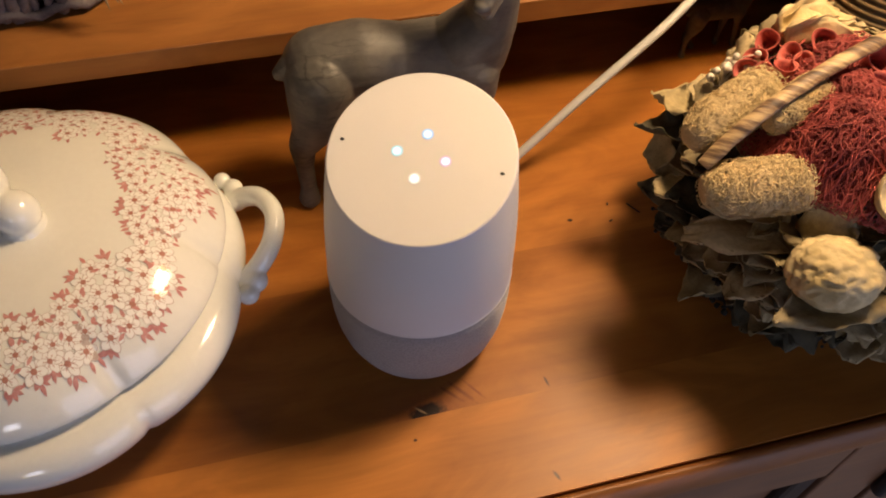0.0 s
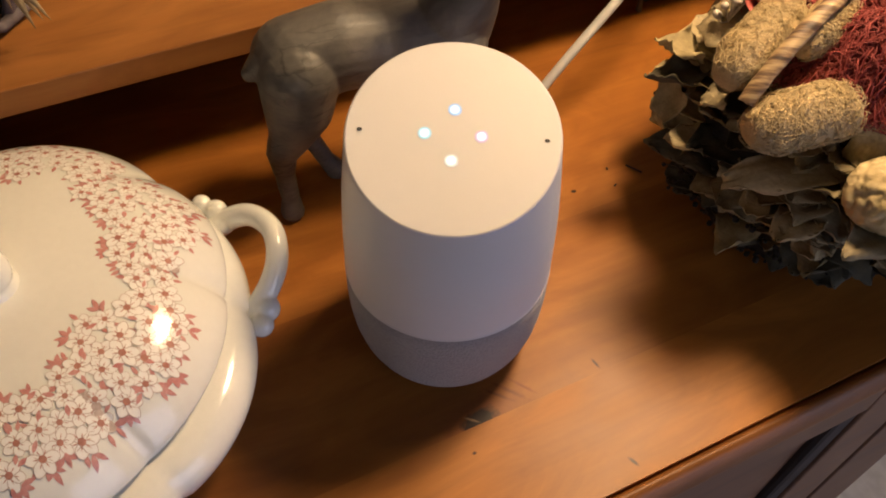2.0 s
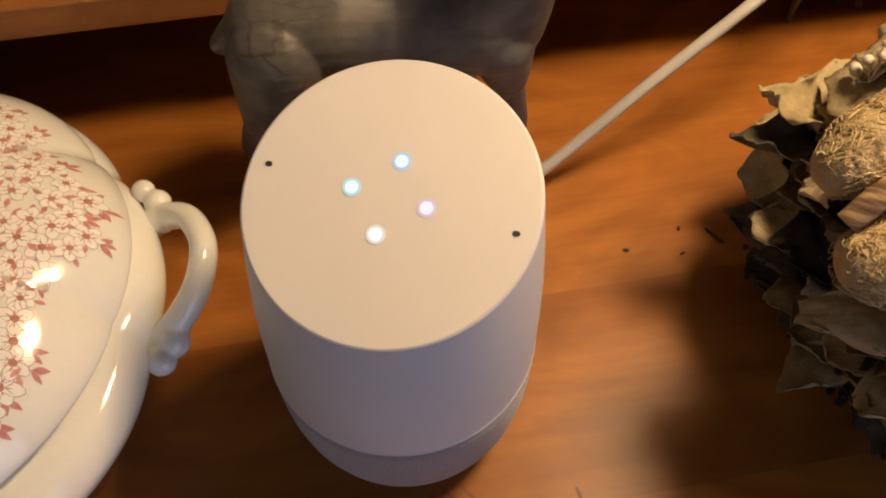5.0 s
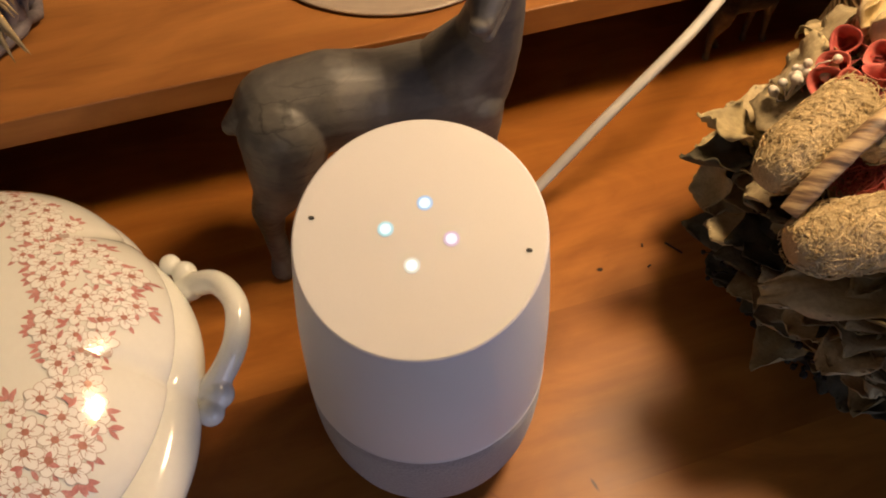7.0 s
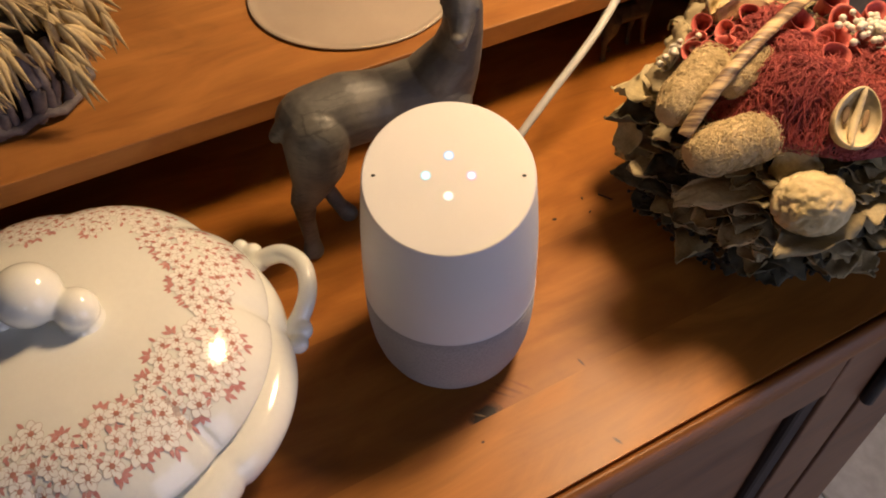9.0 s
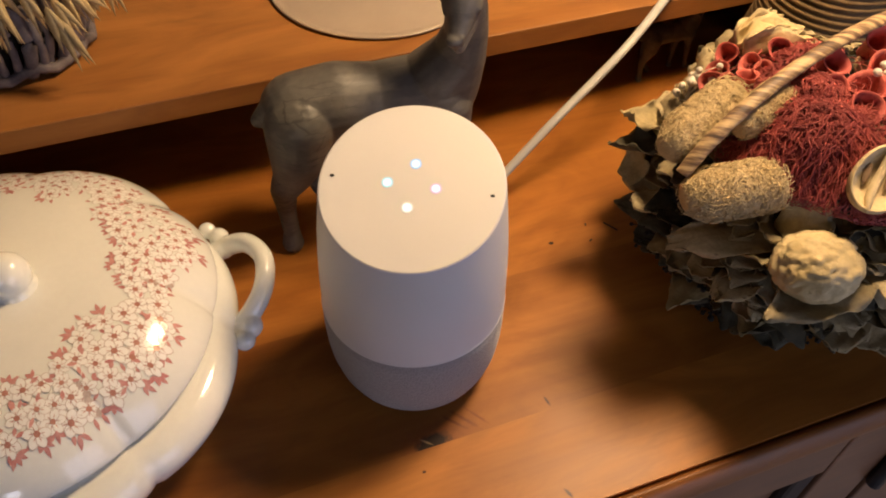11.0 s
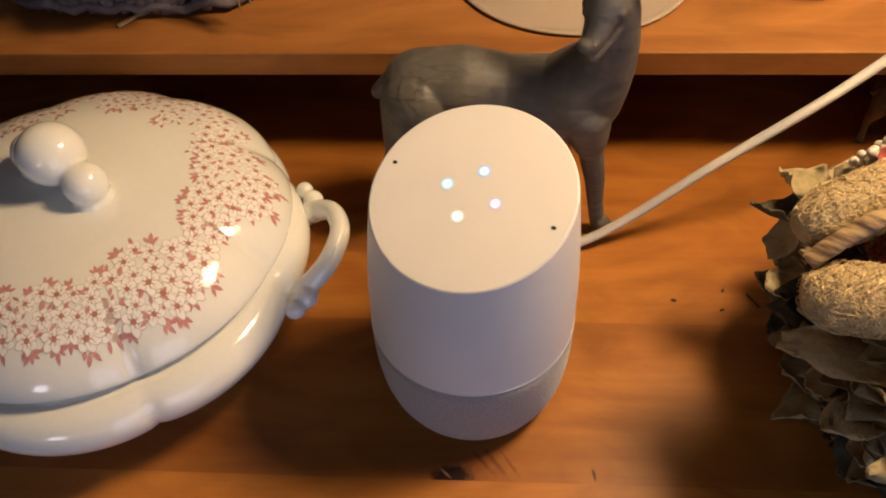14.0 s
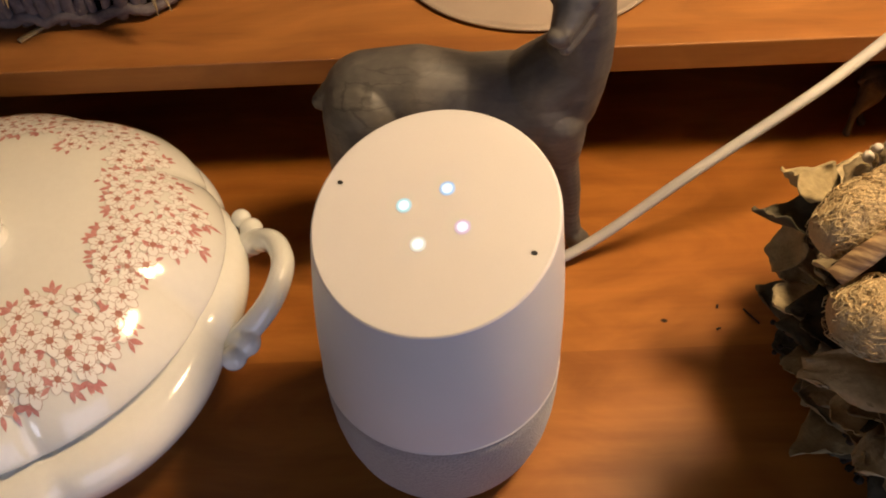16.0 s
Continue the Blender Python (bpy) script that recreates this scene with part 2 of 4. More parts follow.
def make_statue_paint():
    m, tree, b = shader("pewter_grey_cast_resin", 0.5)
    v = coords(tree)
    big = noise_tex(tree, v, 45.0, 5.0, 0.6)
    mp = node(tree, "ShaderNodeMapping", Scale=(70.0, 120.0, 190.0))
    c = tree.nodes.new("ShaderNodeTexCoord")
    tree.links.new(c.outputs["Object"], mp.inputs["Vector"])
    hair = noise_tex(tree, mp.outputs[0], 1.0, 4.0, 1.2)
    col = ramp(tree, big, ((0.3, (0.072, 0.067, 0.064)), (0.7, (0.150, 0.137, 0.120))))
    warp = tree.nodes.new("ShaderNodeVectorMath")
    warp.operation = "MULTIPLY_ADD"
    wn = node(tree, "ShaderNodeTexNoise", Scale=90.0, Detail=3.0)
    tree.links.new(v, wn.inputs["Vector"])
    tree.links.new(wn.outputs["Color"], warp.inputs[0])
    warp.inputs[1].default_value = (0.006, 0.006, 0.006)
    tree.links.new(v, warp.inputs[2])
    crk = node(tree, "ShaderNodeTexVoronoi", Scale=70.0)
    crk.feature = "DISTANCE_TO_EDGE"
    flat = node(tree, "ShaderNodeMapping", Scale=(0.34, 0.7, 1.7))
    tree.links.new(warp.outputs[0], flat.inputs["Vector"])
    tree.links.new(flat.outputs[0], crk.inputs["Vector"])
    patch = noise_tex(tree, v, 24.0, 2.0)
    line = ramp(tree, crk.outputs["Distance"], ((0.0, (0.6, 0.6, 0.6)), (0.035, (0, 0, 0))))
    line = mixed(tree, (0.0, 0.0, 0.0), line, ramp(tree, patch, ((0.44, (0, 0, 0)), (0.54, (1, 1, 1)))))
    along = tree.nodes.new("ShaderNodeSeparateXYZ")
    tree.links.new(c.outputs["Object"], along.inputs[0])
    rump = node(tree, "ShaderNodeMapRange")
    rump.inputs["From Min"].default_value, rump.inputs["From Max"].default_value = 0.005, -0.012
    tree.links.new(along.outputs["X"], rump.inputs["Value"])
    line = mixed(tree, (0.0, 0.0, 0.0), line, rump.outputs[0])
    col = mixed(tree, col, (0.018, 0.017, 0.016), line)
    for eye in ((0.0548, -0.0293, 0.1650),):
        gap = node(tree, "ShaderNodeVectorMath")
        gap.operation = "DISTANCE"
        gap.inputs[1].default_value = eye
        tree.links.new(c.outputs["Object"], gap.inputs[0])
        col = mixed(tree, col, (0.012, 0.011, 0.010), ramp(tree, gap.outputs["Value"], ((0.0030, (1, 1, 1)), (0.0038, (0, 0, 0)))))
    tree.links.new(mixed(tree, col, ramp(tree, hair, ((0.35, (0.6, 0.6, 0.6)), (0.6, (1.1, 1.08, 1.0)))), 0.4, "MULTIPLY"), b.inputs["Base Color"])
    bump(tree, b, hair, 0.22, 0.0012)
    return m


def make_fabric():
    m, tree, b = shader("grey_woven_speaker_cloth", 0.8, 0, 0, 0.3)
    v = coords(tree)
    wv = node(tree, "ShaderNodeTexVoronoi", Scale=900.0)
    tree.links.new(v, wv.inputs["Vector"])
    tree.links.new(ramp(tree, wv.outputs["Distance"], ((0.1, (0.23, 0.22, 0.225)), (0.6, (0.31, 0.30, 0.305)))), b.inputs["Base Color"])
    bump(tree, b, wv.outputs["Distance"], 0.5, 0.0006)
    return m


def make_ribbon():
    """Split cane ribbon with dark and pale stripes across its length."""
    m, tree, b = shader("striped_cane_ribbon", 0.55)
    uv = tree.nodes.new("ShaderNodeUVMap")
    mp = node(tree, "ShaderNodeMapping", Scale=(34.0, 0.6, 1.0))
    tree.links.new(uv.outputs[0], mp.inputs["Vector"])
    n = noise_tex(tree, mp.outputs[0], 1.7, 5.0)
    tree.links.new(ramp(tree, n, ((0.36, (0.055, 0.03, 0.02)), (0.46, (0.20, 0.12, 0.065)), (0.58, (0.50, 0.36, 0.19)))), b.inputs["Base Color"])
    bump(tree, b, n, 0.4, 0.0008)
    return m


def led(name, colour, power):
    m = bpy.data.materials.new(name)
    m.use_nodes = True
    b = m.node_tree.nodes["Principled BSDF"]
    b.inputs["Base Color"].default_value = (0.05, 0.05, 0.05, 1)
    b.inputs["Emission Color"].default_value = (*colour, 1)
    b.inputs["Emission Strength"].default_value = power
    return m


statue_paint, fabric, ribbon_mat = make_statue_paint(), make_fabric(), make_ribbon()

# ---- mesh helpers ----


def thing(name, base, label, category, group="", kind=""):
    ob = new(name)
    ob.empty_display_size = 0.02
    ob.location = base
    return tagged(ob, label, category, group, kind)


def origin_of(ob):
    p = Vector((0, 0, 0))
    while ob is not None:
        p += ob.location
        ob = ob.parent
    return p


def as_mesh(bm, material, smooth=True, at=(0, 0, 0), name="mesh"):
    bmesh.ops.translate(bm, verts=bm.verts, vec=-Vector(at))
    me = bpy.data.meshes.new(name)
    bm.to_mesh(me)
    bm.free()
    for p in me.polygons:
        p.use_smooth = smooth
    me.materials.append(material)
    return me


def part(name, bm, material, parent, label="", smooth=True, kind=""):
    """Links a bmesh, given in world places, as one mesh under a thing or a part."""
    ob = new(name, as_mesh(bm, material, smooth, origin_of(parent), name))
    ob.parent = parent
    return tagged(ob, label, "", "", kind)


def solid(name, bm, material, label, category, group="", kind="", smooth=True, at=(0, 0, 0)):
    ob = new(name, as_mesh(bm, material, smooth, at, name))
    ob.location = at
    return tagged(ob, label, category, group, kind)


def box(x0, y0, z0, x1, y1, z1, bev=0.0015, seg=2):
    bm = bmesh.new()
    bmesh.ops.create_cube(bm, size=1)
    for v in bm.verts:
        v.co = Vector((x0 + (v.co.x + 0.5) * (x1 - x0), y0 + (v.co.y + 0.5) * (y1 - y0), z0 + (v.co.z + 0.5) * (z1 - z0)))
    if bev:
        bmesh.ops.bevel(bm, geom=list(bm.edges), offset=bev, segments=seg, affect="EDGES", profile=0.5)
    return bm


def grid_sheet(fn, nu, nv, wrap_u=True, cap=False):
    """A sheet of quads over fn(u, v), u and v from 0 to 1."""
    bm = bmesh.new()
    cols = nu if wrap_u else nu + 1
    rows = [[bm.verts.new(fn(i / nu, j / nv)) for i in range(cols)] for j in range(nv + 1)]
    for j in range(nv):
        for i in range(nu):
            k = (i + 1) % cols
            bm.faces.new((rows[j][i], rows[j][k], rows[j + 1][k], rows[j + 1][i]))
    if cap:
        bm.faces.new(rows[0][::-1])
        bm.faces.new(rows[-1])
    bmesh.ops.remove_doubles(bm, verts=bm.verts, dist=1e-6)
    return bm


def lathe(profile, centre, n=96, radial=None):
    """Turns a profile of (radius, height) round a vertical axis."""
    cx, cy, cz = centre
    m = len(profile) - 1

    def fn(u, v):
        r, z = profile[min(m, round(v * m))]
        a = 2 * math.pi * u
        k = radial(a, r, z) if radial else 1.0
        return (cx + r * k * math.cos(a), cy + r * k * math.sin(a), cz + z)
    return grid_sheet(fn, n, m)


def smooth_line(points, n):
    """A Catmull-Rom line through tuples of any length."""
    p = [np.array(q, float) for q in points]
    p = [2 * p[0] - p[1]] + p + [2 * p[-1] - p[-2]]
    out = []
    for k in range(n + 1):
        s = k / n * (len(p) - 3)
        i = min(int(s), len(p) - 4)
        t = s - i
        a, b, c, d = p[i:i + 4]
        out.append(0.5 * (2 * b + (c - a) * t + (2 * a - 5 * b + 4 * c - d) * t * t + (3 * b - a - 3 * c + d) * t ** 3))
    return out


def sweep(bm, line, radii, sides=8, flat=1.0, up=(0, 0, 1)):
    """A tube along a line; flat squeezes it along its own up axis."""
    line = [Vector(q[:3]) for q in line]
    rings = []
    for i, q in enumerate(line):
        d = (line[min(i + 1, len(line) - 1)] - line[max(i - 1, 0)]).normalized()
        s = d.cross(Vector(up))
        s = s.normalized() if s.length > 1e-4 else Vector((1, 0, 0))
        w = s.cross(d).normalized()
        r = radii[i] if hasattr(radii, "__len__") else radii
        rings.append([bm.verts.new(q + r * (math.cos(a) * s + flat * math.sin(a) * w)) for a in (2 * math.pi * k / sides for k in range(sides))])
    for a, b in zip(rings, rings[1:]):
        for k in range(sides):
            bm.faces.new((a[k], a[(k + 1) % sides], b[(k + 1) % sides], b[k]))
    bm.faces.new(rings[0][::-1])
    bm.faces.new(rings[-1])
    return bm


def tube(points, radii, n=24, sides=8, flat=1.0, up=(0, 0, 1)):
    return sweep(bmesh.new(), smooth_line(points, n), radii, sides, flat, up)


def ball(bm, centre, r, sub=2, squash=(1, 1, 1)):
    got = bmesh.ops.create_icosphere(bm, subdivisions=sub, radius=1)["verts"]
    for v in got:
        v.co = Vector((centre[0] + v.co.x * r * squash[0], centre[1] + v.co.y * r * squash[1], centre[2] + v.co.z * r * squash[2]))
    return got


# ---- the setting ----
FLOOR = -0.80


def slab(name, x0, y0, z0, x1, y1, z1, material, label):
    return solid(name, box(x0, y0, z0, x1, y1, z1, 0), material, label, "structure", kind="structure", smooth=False)


floor = slab("floor", -2.6, -2.5, FLOOR - 0.06, 2.6, 0.5, FLOOR - 0.004, grout, "grey grout bed under pale floor tiles")
slab("ceiling", -2.6, -2.5, 1.70, 2.6, 0.5, 1.76, plaster, "plain ochre plaster ceiling")
slab("wall_north", -2.6, 0.44, FLOOR, 2.6, 0.5, 1.70, plaster, "dim ochre plaster wall behind the sideboard")
slab("wall_east", 2.54, -2.44, FLOOR, 2.6, 0.44, 1.70, plaster, "dim ochre plaster side wall")
slab("wall_west", -2.6, -2.44, FLOOR, -2.54, 0.44, 1.70, plaster, "dim ochre plaster side wall")
for nm, a in (("wall_south_1", (-2.6, -1.08)), ("wall_south_2", (2.1, 2.6)), ("wall_south_5", (-0.62, 0.5))):
    slab(nm, a[0], -2.5, FLOOR, a[1], -2.44, 1.70, plaster, "dim ochre plaster wall beside the window")
slab("wall_south_3", 0.5, -2.5, FLOOR, 2.1, -2.44, -0.70, plaster, "dim ochre plaster wall under the window")
slab("wall_south_6", -1.08, -2.5, FLOOR, -0.62, -2.44, 0.24, plaster, "dim ochre plaster wall under the small window")
slab("wall_south_7", -1.08, -2.5, 0.80, -0.62, -2.44, 1.70, plaster, "dim ochre plaster wall over the small window")
slab("wall_south_4", 0.5, -2.5, 1.30, 2.1, -2.44, 1.70, plaster, "dim ochre plaster wall over the window")

# ---- sideboard with its hutch shelf ----
X0, X1 = -0.95, 0.40
FRONT, GROOVE = -0.1240, -0.1165
sideboard = thing("sideboard", (-0.27, 0.15, FLOOR), "honey-stained pine sideboard with a worn moulded front edge", "sideboard")
JOINTS = (GROOVE, -0.0598, 0.036, 0.128, 0.232, 0.335, 0.425)
for i, (a, b) in enumerate(zip(JOINTS, JOINTS[1:])):
    part("plank", box(X0, a, -0.024, X1 + 0.012, b, 0.0, 0), (wood_front_plank, wood_knotty)[i] if i < 2 else wood_top, sideboard, smooth=False)


def moulding_front():
    prof = [(GROOVE + 0.0008, -0.003), (GROOVE - 0.0012, -0.0032), (GROOVE - 0.0022, -0.0008), (GROOVE - 0.005, -0.0006), (FRONT - 0.000, -0.0035), (FRONT - 0.0035, -0.009),
            (FRONT - 0.0035, -0.015), (FRONT - 0.001, -0.020), (FRONT + 0.004, -0.0235), (FRONT + 0.004, -0.030), (GROOVE + 0.0008, -0.030)]
    m = len(prof)

    def fn(u, v):
        y, z = prof[round(u * m) % m]
        return (X0 + (X1 + 0.016 - X0) * v, y, z)
    return grid_sheet(fn, m, 24, True, True)


part("edge_moulding", moulding_front(), wood_edge, sideboard, "worn dark-edged moulding")
BODY = -0.119
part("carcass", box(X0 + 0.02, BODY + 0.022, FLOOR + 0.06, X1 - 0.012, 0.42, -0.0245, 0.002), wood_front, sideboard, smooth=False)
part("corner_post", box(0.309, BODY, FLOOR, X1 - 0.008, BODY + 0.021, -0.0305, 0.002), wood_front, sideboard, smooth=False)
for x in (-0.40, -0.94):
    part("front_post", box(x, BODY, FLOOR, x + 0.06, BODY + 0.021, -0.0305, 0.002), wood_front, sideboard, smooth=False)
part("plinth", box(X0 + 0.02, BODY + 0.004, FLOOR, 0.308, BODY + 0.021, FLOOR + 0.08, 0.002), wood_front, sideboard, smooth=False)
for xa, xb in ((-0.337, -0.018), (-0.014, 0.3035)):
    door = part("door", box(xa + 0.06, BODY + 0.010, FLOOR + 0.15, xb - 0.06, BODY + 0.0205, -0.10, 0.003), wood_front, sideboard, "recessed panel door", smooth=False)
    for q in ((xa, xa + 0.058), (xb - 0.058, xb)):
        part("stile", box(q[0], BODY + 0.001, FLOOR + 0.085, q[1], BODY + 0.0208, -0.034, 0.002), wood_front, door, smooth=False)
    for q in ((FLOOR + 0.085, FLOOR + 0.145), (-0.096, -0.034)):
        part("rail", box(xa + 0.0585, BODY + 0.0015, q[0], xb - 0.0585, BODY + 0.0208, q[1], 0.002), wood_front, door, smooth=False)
    part("bead", box(xb - 0.080, BODY + 0.003, FLOOR + 0.145, xb - 0.0585, BODY + 0.0200, -0.034, 0.004), groove_dark, door, "dark stained bead along the stile", smooth=False)
hinge = part("hinge", tube([(0.3065, BODY - 0.004, -0.145), (0.3065, BODY - 0.004, -0.085)], 0.0055, 2, 12), iron, sideboard, "black iron barrel hinge")
part("hinge_leaf", box(0.3095, BODY - 0.003, -0.14, 0.331, BODY - 0.0002, -0.09, 0.0008), iron, hinge, smooth=False)

SHELF, EDGE, THICK = 0.087, 0.1683, 0.0162
hutch = thing("hutch_shelf", (-0.27, 0.30, 0.0), "honey pine hutch shelf over a dark open niche", "shelf")
for a, b in ((EDGE, 0.43),):
    part("shelf_board", box(X0 + 0.04, a, SHELF - THICK, X1 + 0.22, b, SHELF, 0.0009, 2), wood_shelf, hutch, smooth=False)
# Niche panels take a pine darkened to hold the shade under the shelf.
part("back_panel", box(X0 + 0.04, 0.4255, 0.0005, X1 + 0.22, 0.438, SHELF - THICK - 0.0005, 0), wood_niche_shade, hutch, smooth=False)
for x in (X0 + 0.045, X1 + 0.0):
    part("end_panel", box(x - 0.02, EDGE + 0.03, 0.0005, x - 0.002, 0.425, SHELF - THICK - 0.0005, 0.001), wood_niche_shade, hutch, smooth=False)

# ---- smart speaker ----
SLOPE, FACING = 0.3275, -0.5161
U = Vector((math.cos(FACING), math.sin(FACING), 0))
V = Vector((-math.sin(FACING) * math.cos(SLOPE), math.cos(FACING) * math.cos(SLOPE), math.sin(SLOPE)))
NRM = U.cross(V)
TOPC = Vector((0, 0, 0.1365))
RIM, SEAM_R, SEAM_Z = 0.0436, 0.0482, 0.0605
speaker = thing("smart_speaker", (0, 0, 0), "white smart speaker with slanted top and grey fabric base", "speaker")


def speaker_shell(u, v):
    a = 2 * math.pi * u
    low = Vector((SEAM_R * math.cos(a + FACING), SEAM_R * math.sin(a + FACING), SEAM_Z))
    high = TOPC + RIM * (math.cos(a) * U + math.sin(a) * V)
    if v > 0.9:
        k = (v - 0.9) / 0.1 * math.pi / 2
        inset = 0.0011 * (1 - math.cos(k))
        return high * 1.0 - NRM * 0.0011 * (1 - math.sin(k)) - inset * (math.cos(a) * U + math.sin(a) * V)
    s = v / 0.9
    high = high - NRM * 0.0011
    q = low.lerp(high, s)
    out = Vector((q.x, q.y, 0)).normalized()
    return q + out * 0.0012 * math.sin(math.pi * s)


part("shell", grid_sheet(speaker_shell, 128, 30), plastic, speaker, "matte white plastic shell")
disc = grid_sheet(lambda u, v: TOPC + NRM * 0.00002 + (RIM - 0.0010) * v * (math.cos(2 * math.pi * u) * U + math.sin(2 * math.pi * u) * V), 128, 6)
touch = part("touch_top", disc, plastic_top, speaker, "matte white slanted touch surface")
base_prof = [(0.0, 0.0008), (0.030, 0.0004), (0.0365, 0.0010), (0.0396, 0.0032), (0.0422, 0.0075), (0.0449, 0.0145), (0.0470, 0.024), (0.0481, 0.034), (0.0485, 0.044), (0.0485, 0.053), (0.0483, SEAM_Z - 0.0010), (0.0472, SEAM_Z - 0.0002), (0.040, SEAM_Z)]
part("fabric_base", lathe(base_prof, (0, 0, 0), 128), fabric, speaker, "pale grey woven fabric grille base")
part("seam_ring", lathe([(0.046, SEAM_Z - 0.0006), (0.04845, SEAM_Z - 0.0005), (0.04852, SEAM_Z + 0.0001), (0.0480, SEAM_Z + 0.0006)], (0, 0, 0), 128), plastic, speaker)


def flat_disc(centre, r, lift, n=24, ratio=1.0):
    bm = bmesh.new()
    bm.faces.new([bm.verts.new(centre + NRM * lift + r * (math.cos(t) * U + ratio * math.sin(t) * V)) for t in (2 * math.pi * k / n for k in range(n))])
    return bm


for s in (-1, 1):
    part("microphone_hole", flat_disc(TOPC + U * 0.0373 * s, 0.0011, 0.00025, 16, 0.7), plastic_dark, touch, "tiny dark microphone hole", smooth=False)
for nm, (du, dv), c, pw in (("blue", (0, 0.0113), (0.55, 0.76, 1.0), 1.1), ("green", (-0.0113, 0), (0.64, 0.96, 0.95), 1.05),
                            ("red", (0.0113, 0), (0.98, 0.72, 0.84), 1.0), ("yellow", (0, -0.0113), (1.0, 0.95, 0.76), 1.1)):
    glow = part("indicator_light", flat_disc(TOPC + U * du + V * dv, 0.0028, 0.0003), led("indicator_halo_" + nm, tuple(0.75 * q + 0.12 for q in c), pw * 0.9), touch, "round glowing pastel indicator light", smooth=False)
    part("light_core", flat_disc(TOPC + U * du + V * dv, 0.0019, 0.00036), led("indicator_core_" + nm, tuple(0.55 * q + 0.45 for q in c), pw * 1.25), glow, smooth=False)

CABLE = [(0.004, 0.046, 0.0042), (0.0193, 0.0740, 0.0036), (0.0739, 0.0947, 0.0098), (0.135, 0.1120, 0.0495), (0.1936, 0.1302, 0.0845), (0.2477, 0.1660, 0.0985),
         (0.285, 0.200, 0.0950), (0.3161, 0.2303, 0.0975), (0.345, 0.27, 0.0975), (0.38, 0.33, 0.0975), (0.40, 0.40, 0.0920)]
solid("power_cable", tube(CABLE, 0.0031, 90, 14, 0.8), cable_white, "flat white power cable running from the speaker to the shelf", "cable")

# ---- porcelain tureen ----
TC = Vector((-0.200, 0.043, 0.0))
CREASE = radians(-60)


def lobe(a):
    """1 on the swell of a lobe, 0 in the crease between two."""
    return abs(math.sin(4 * (a - CREASE))) ** 0.55


LID = smooth_line([(0.0, 0.1010), (0.020, 0.1006), (0.045, 0.0988), (0.065, 0.0955), (0.080, 0.0908), (0.092, 0.0842), (0.1005, 0.0758), (0.1045, 0.0690), (0.1040, 0.0662), (0.0985, 0.0650)], 44)


def lid_point(r, a, lift=0.0):
    for p, q in zip(LID, LID[1:]):
        if p[0] <= r <= q[0]:
            s = (r - p[0]) / (q[0] - p[0] + 1e-9)
            z = p[1] + s * (q[1] - p[1])
            slope = math.atan2(p[1] - q[1], q[0] - p[0])
            break
    else:
        z, slope = 0.069, 1.0
    k = max(0.0, min(1.0, (r / 0.1045 - 0.66) / 0.34))
    k = k * k * (3 - 2 * k)
    rr = r * (1 - 0.036 * k * (1 - lobe(a))) + lift * math.sin(slope)
    z -= 0.0042 * k * (1 - lobe(a))
    return Vector((TC.x + rr * math.cos(a), TC.y + rr * math.sin(a), z + lift * math.cos(slope)))


tureen = thing("soup_tureen", (TC.x, TC.y, 0), "cream porcelain soup tureen with pink floral lid and lobed body", "tureen")
body_prof = smooth_line([(0.0, 0.004), (0.060, 0.003), (0.066, 0.0), (0.070, 0.001), (0.071, 0.007), (0.080, 0.013), (0.100, 0.022), (0.1135, 0.034), (0.1190, 0.045), (0.1180, 0.0525), (0.1135, 0.0580), (0.1075, 0.0605), (0.1020, 0.0610), (0.0990, 0.0648), (0.0965, 0.0648), (0.095, 0.060), (0.09, 0.03), (0.0, 0.014)], 60)


def body_lobes(a, r, z):
    k = max(0.0, min(1.0, (r - 0.066) / 0.03))
    return (1 - 0.042 * k * (1 - lobe(a))) * (1 - 0.075 * k * math.cos(a - 0.40) ** 2)


bowl = part("bowl", lathe([tuple(q) for q in body_prof], TC, 192, body_lobes), porcelain, tureen, "lobed cream porcelain bowl")


def lid_sheet(u, v):
    a = 2 * math.pi * u
    q = LID[min(44, round(v * 44))]
    if v < 0.9 and q[0] < 0.1044:
        return lid_point(q[0], a)
    k = 1 - 0.036 * (1 - lobe(a))
    return Vector((TC.x + q[0] * k * math.cos(a), TC.y + q[0] * k * math.sin(a), q[1] - 0.0042 * (1 - lobe(a)) * (1 if q[0] > 0.1 else 0)))


lid = part("lid", grid_sheet(lid_sheet, 192, 44), porcelain, tureen, "domed cream porcelain lid with pink blossom band")
knob_bm = bmesh.new()
KD = Vector((0.84, -0.54, 0))
KC = Vector((-0.2, 0.043, 0.1178))
ball(knob_bm, KC, 0.0160, 4, (1, 1, 0.95))
for s in (-1, 1):
    ball(knob_bm, KC + KD * 0.0200 * s + Vector((0, 0, -0.0090)), 0.0108, 4)
    sweep(knob_bm, [tuple(KC + KD * 0.0200 * s + Vector((0, 0, -0.0205))), tuple(KC + KD * 0.0200 * s + Vector((0, 0, -0.0140)))], [0.0125, 0.0085], 24)
knob_ob = part("knob", knob_bm, porcelain, lid, "bead-shaped porcelain knob")
rm = knob_ob.modifiers.new("fuse", "REMESH")
rm.mode, rm.voxel_size, rm.use_smooth_shade = "VOXEL", 0.0009, True
sm = knob_ob.modifiers.new("soften", "SMOOTH")
sm.iterations = 8
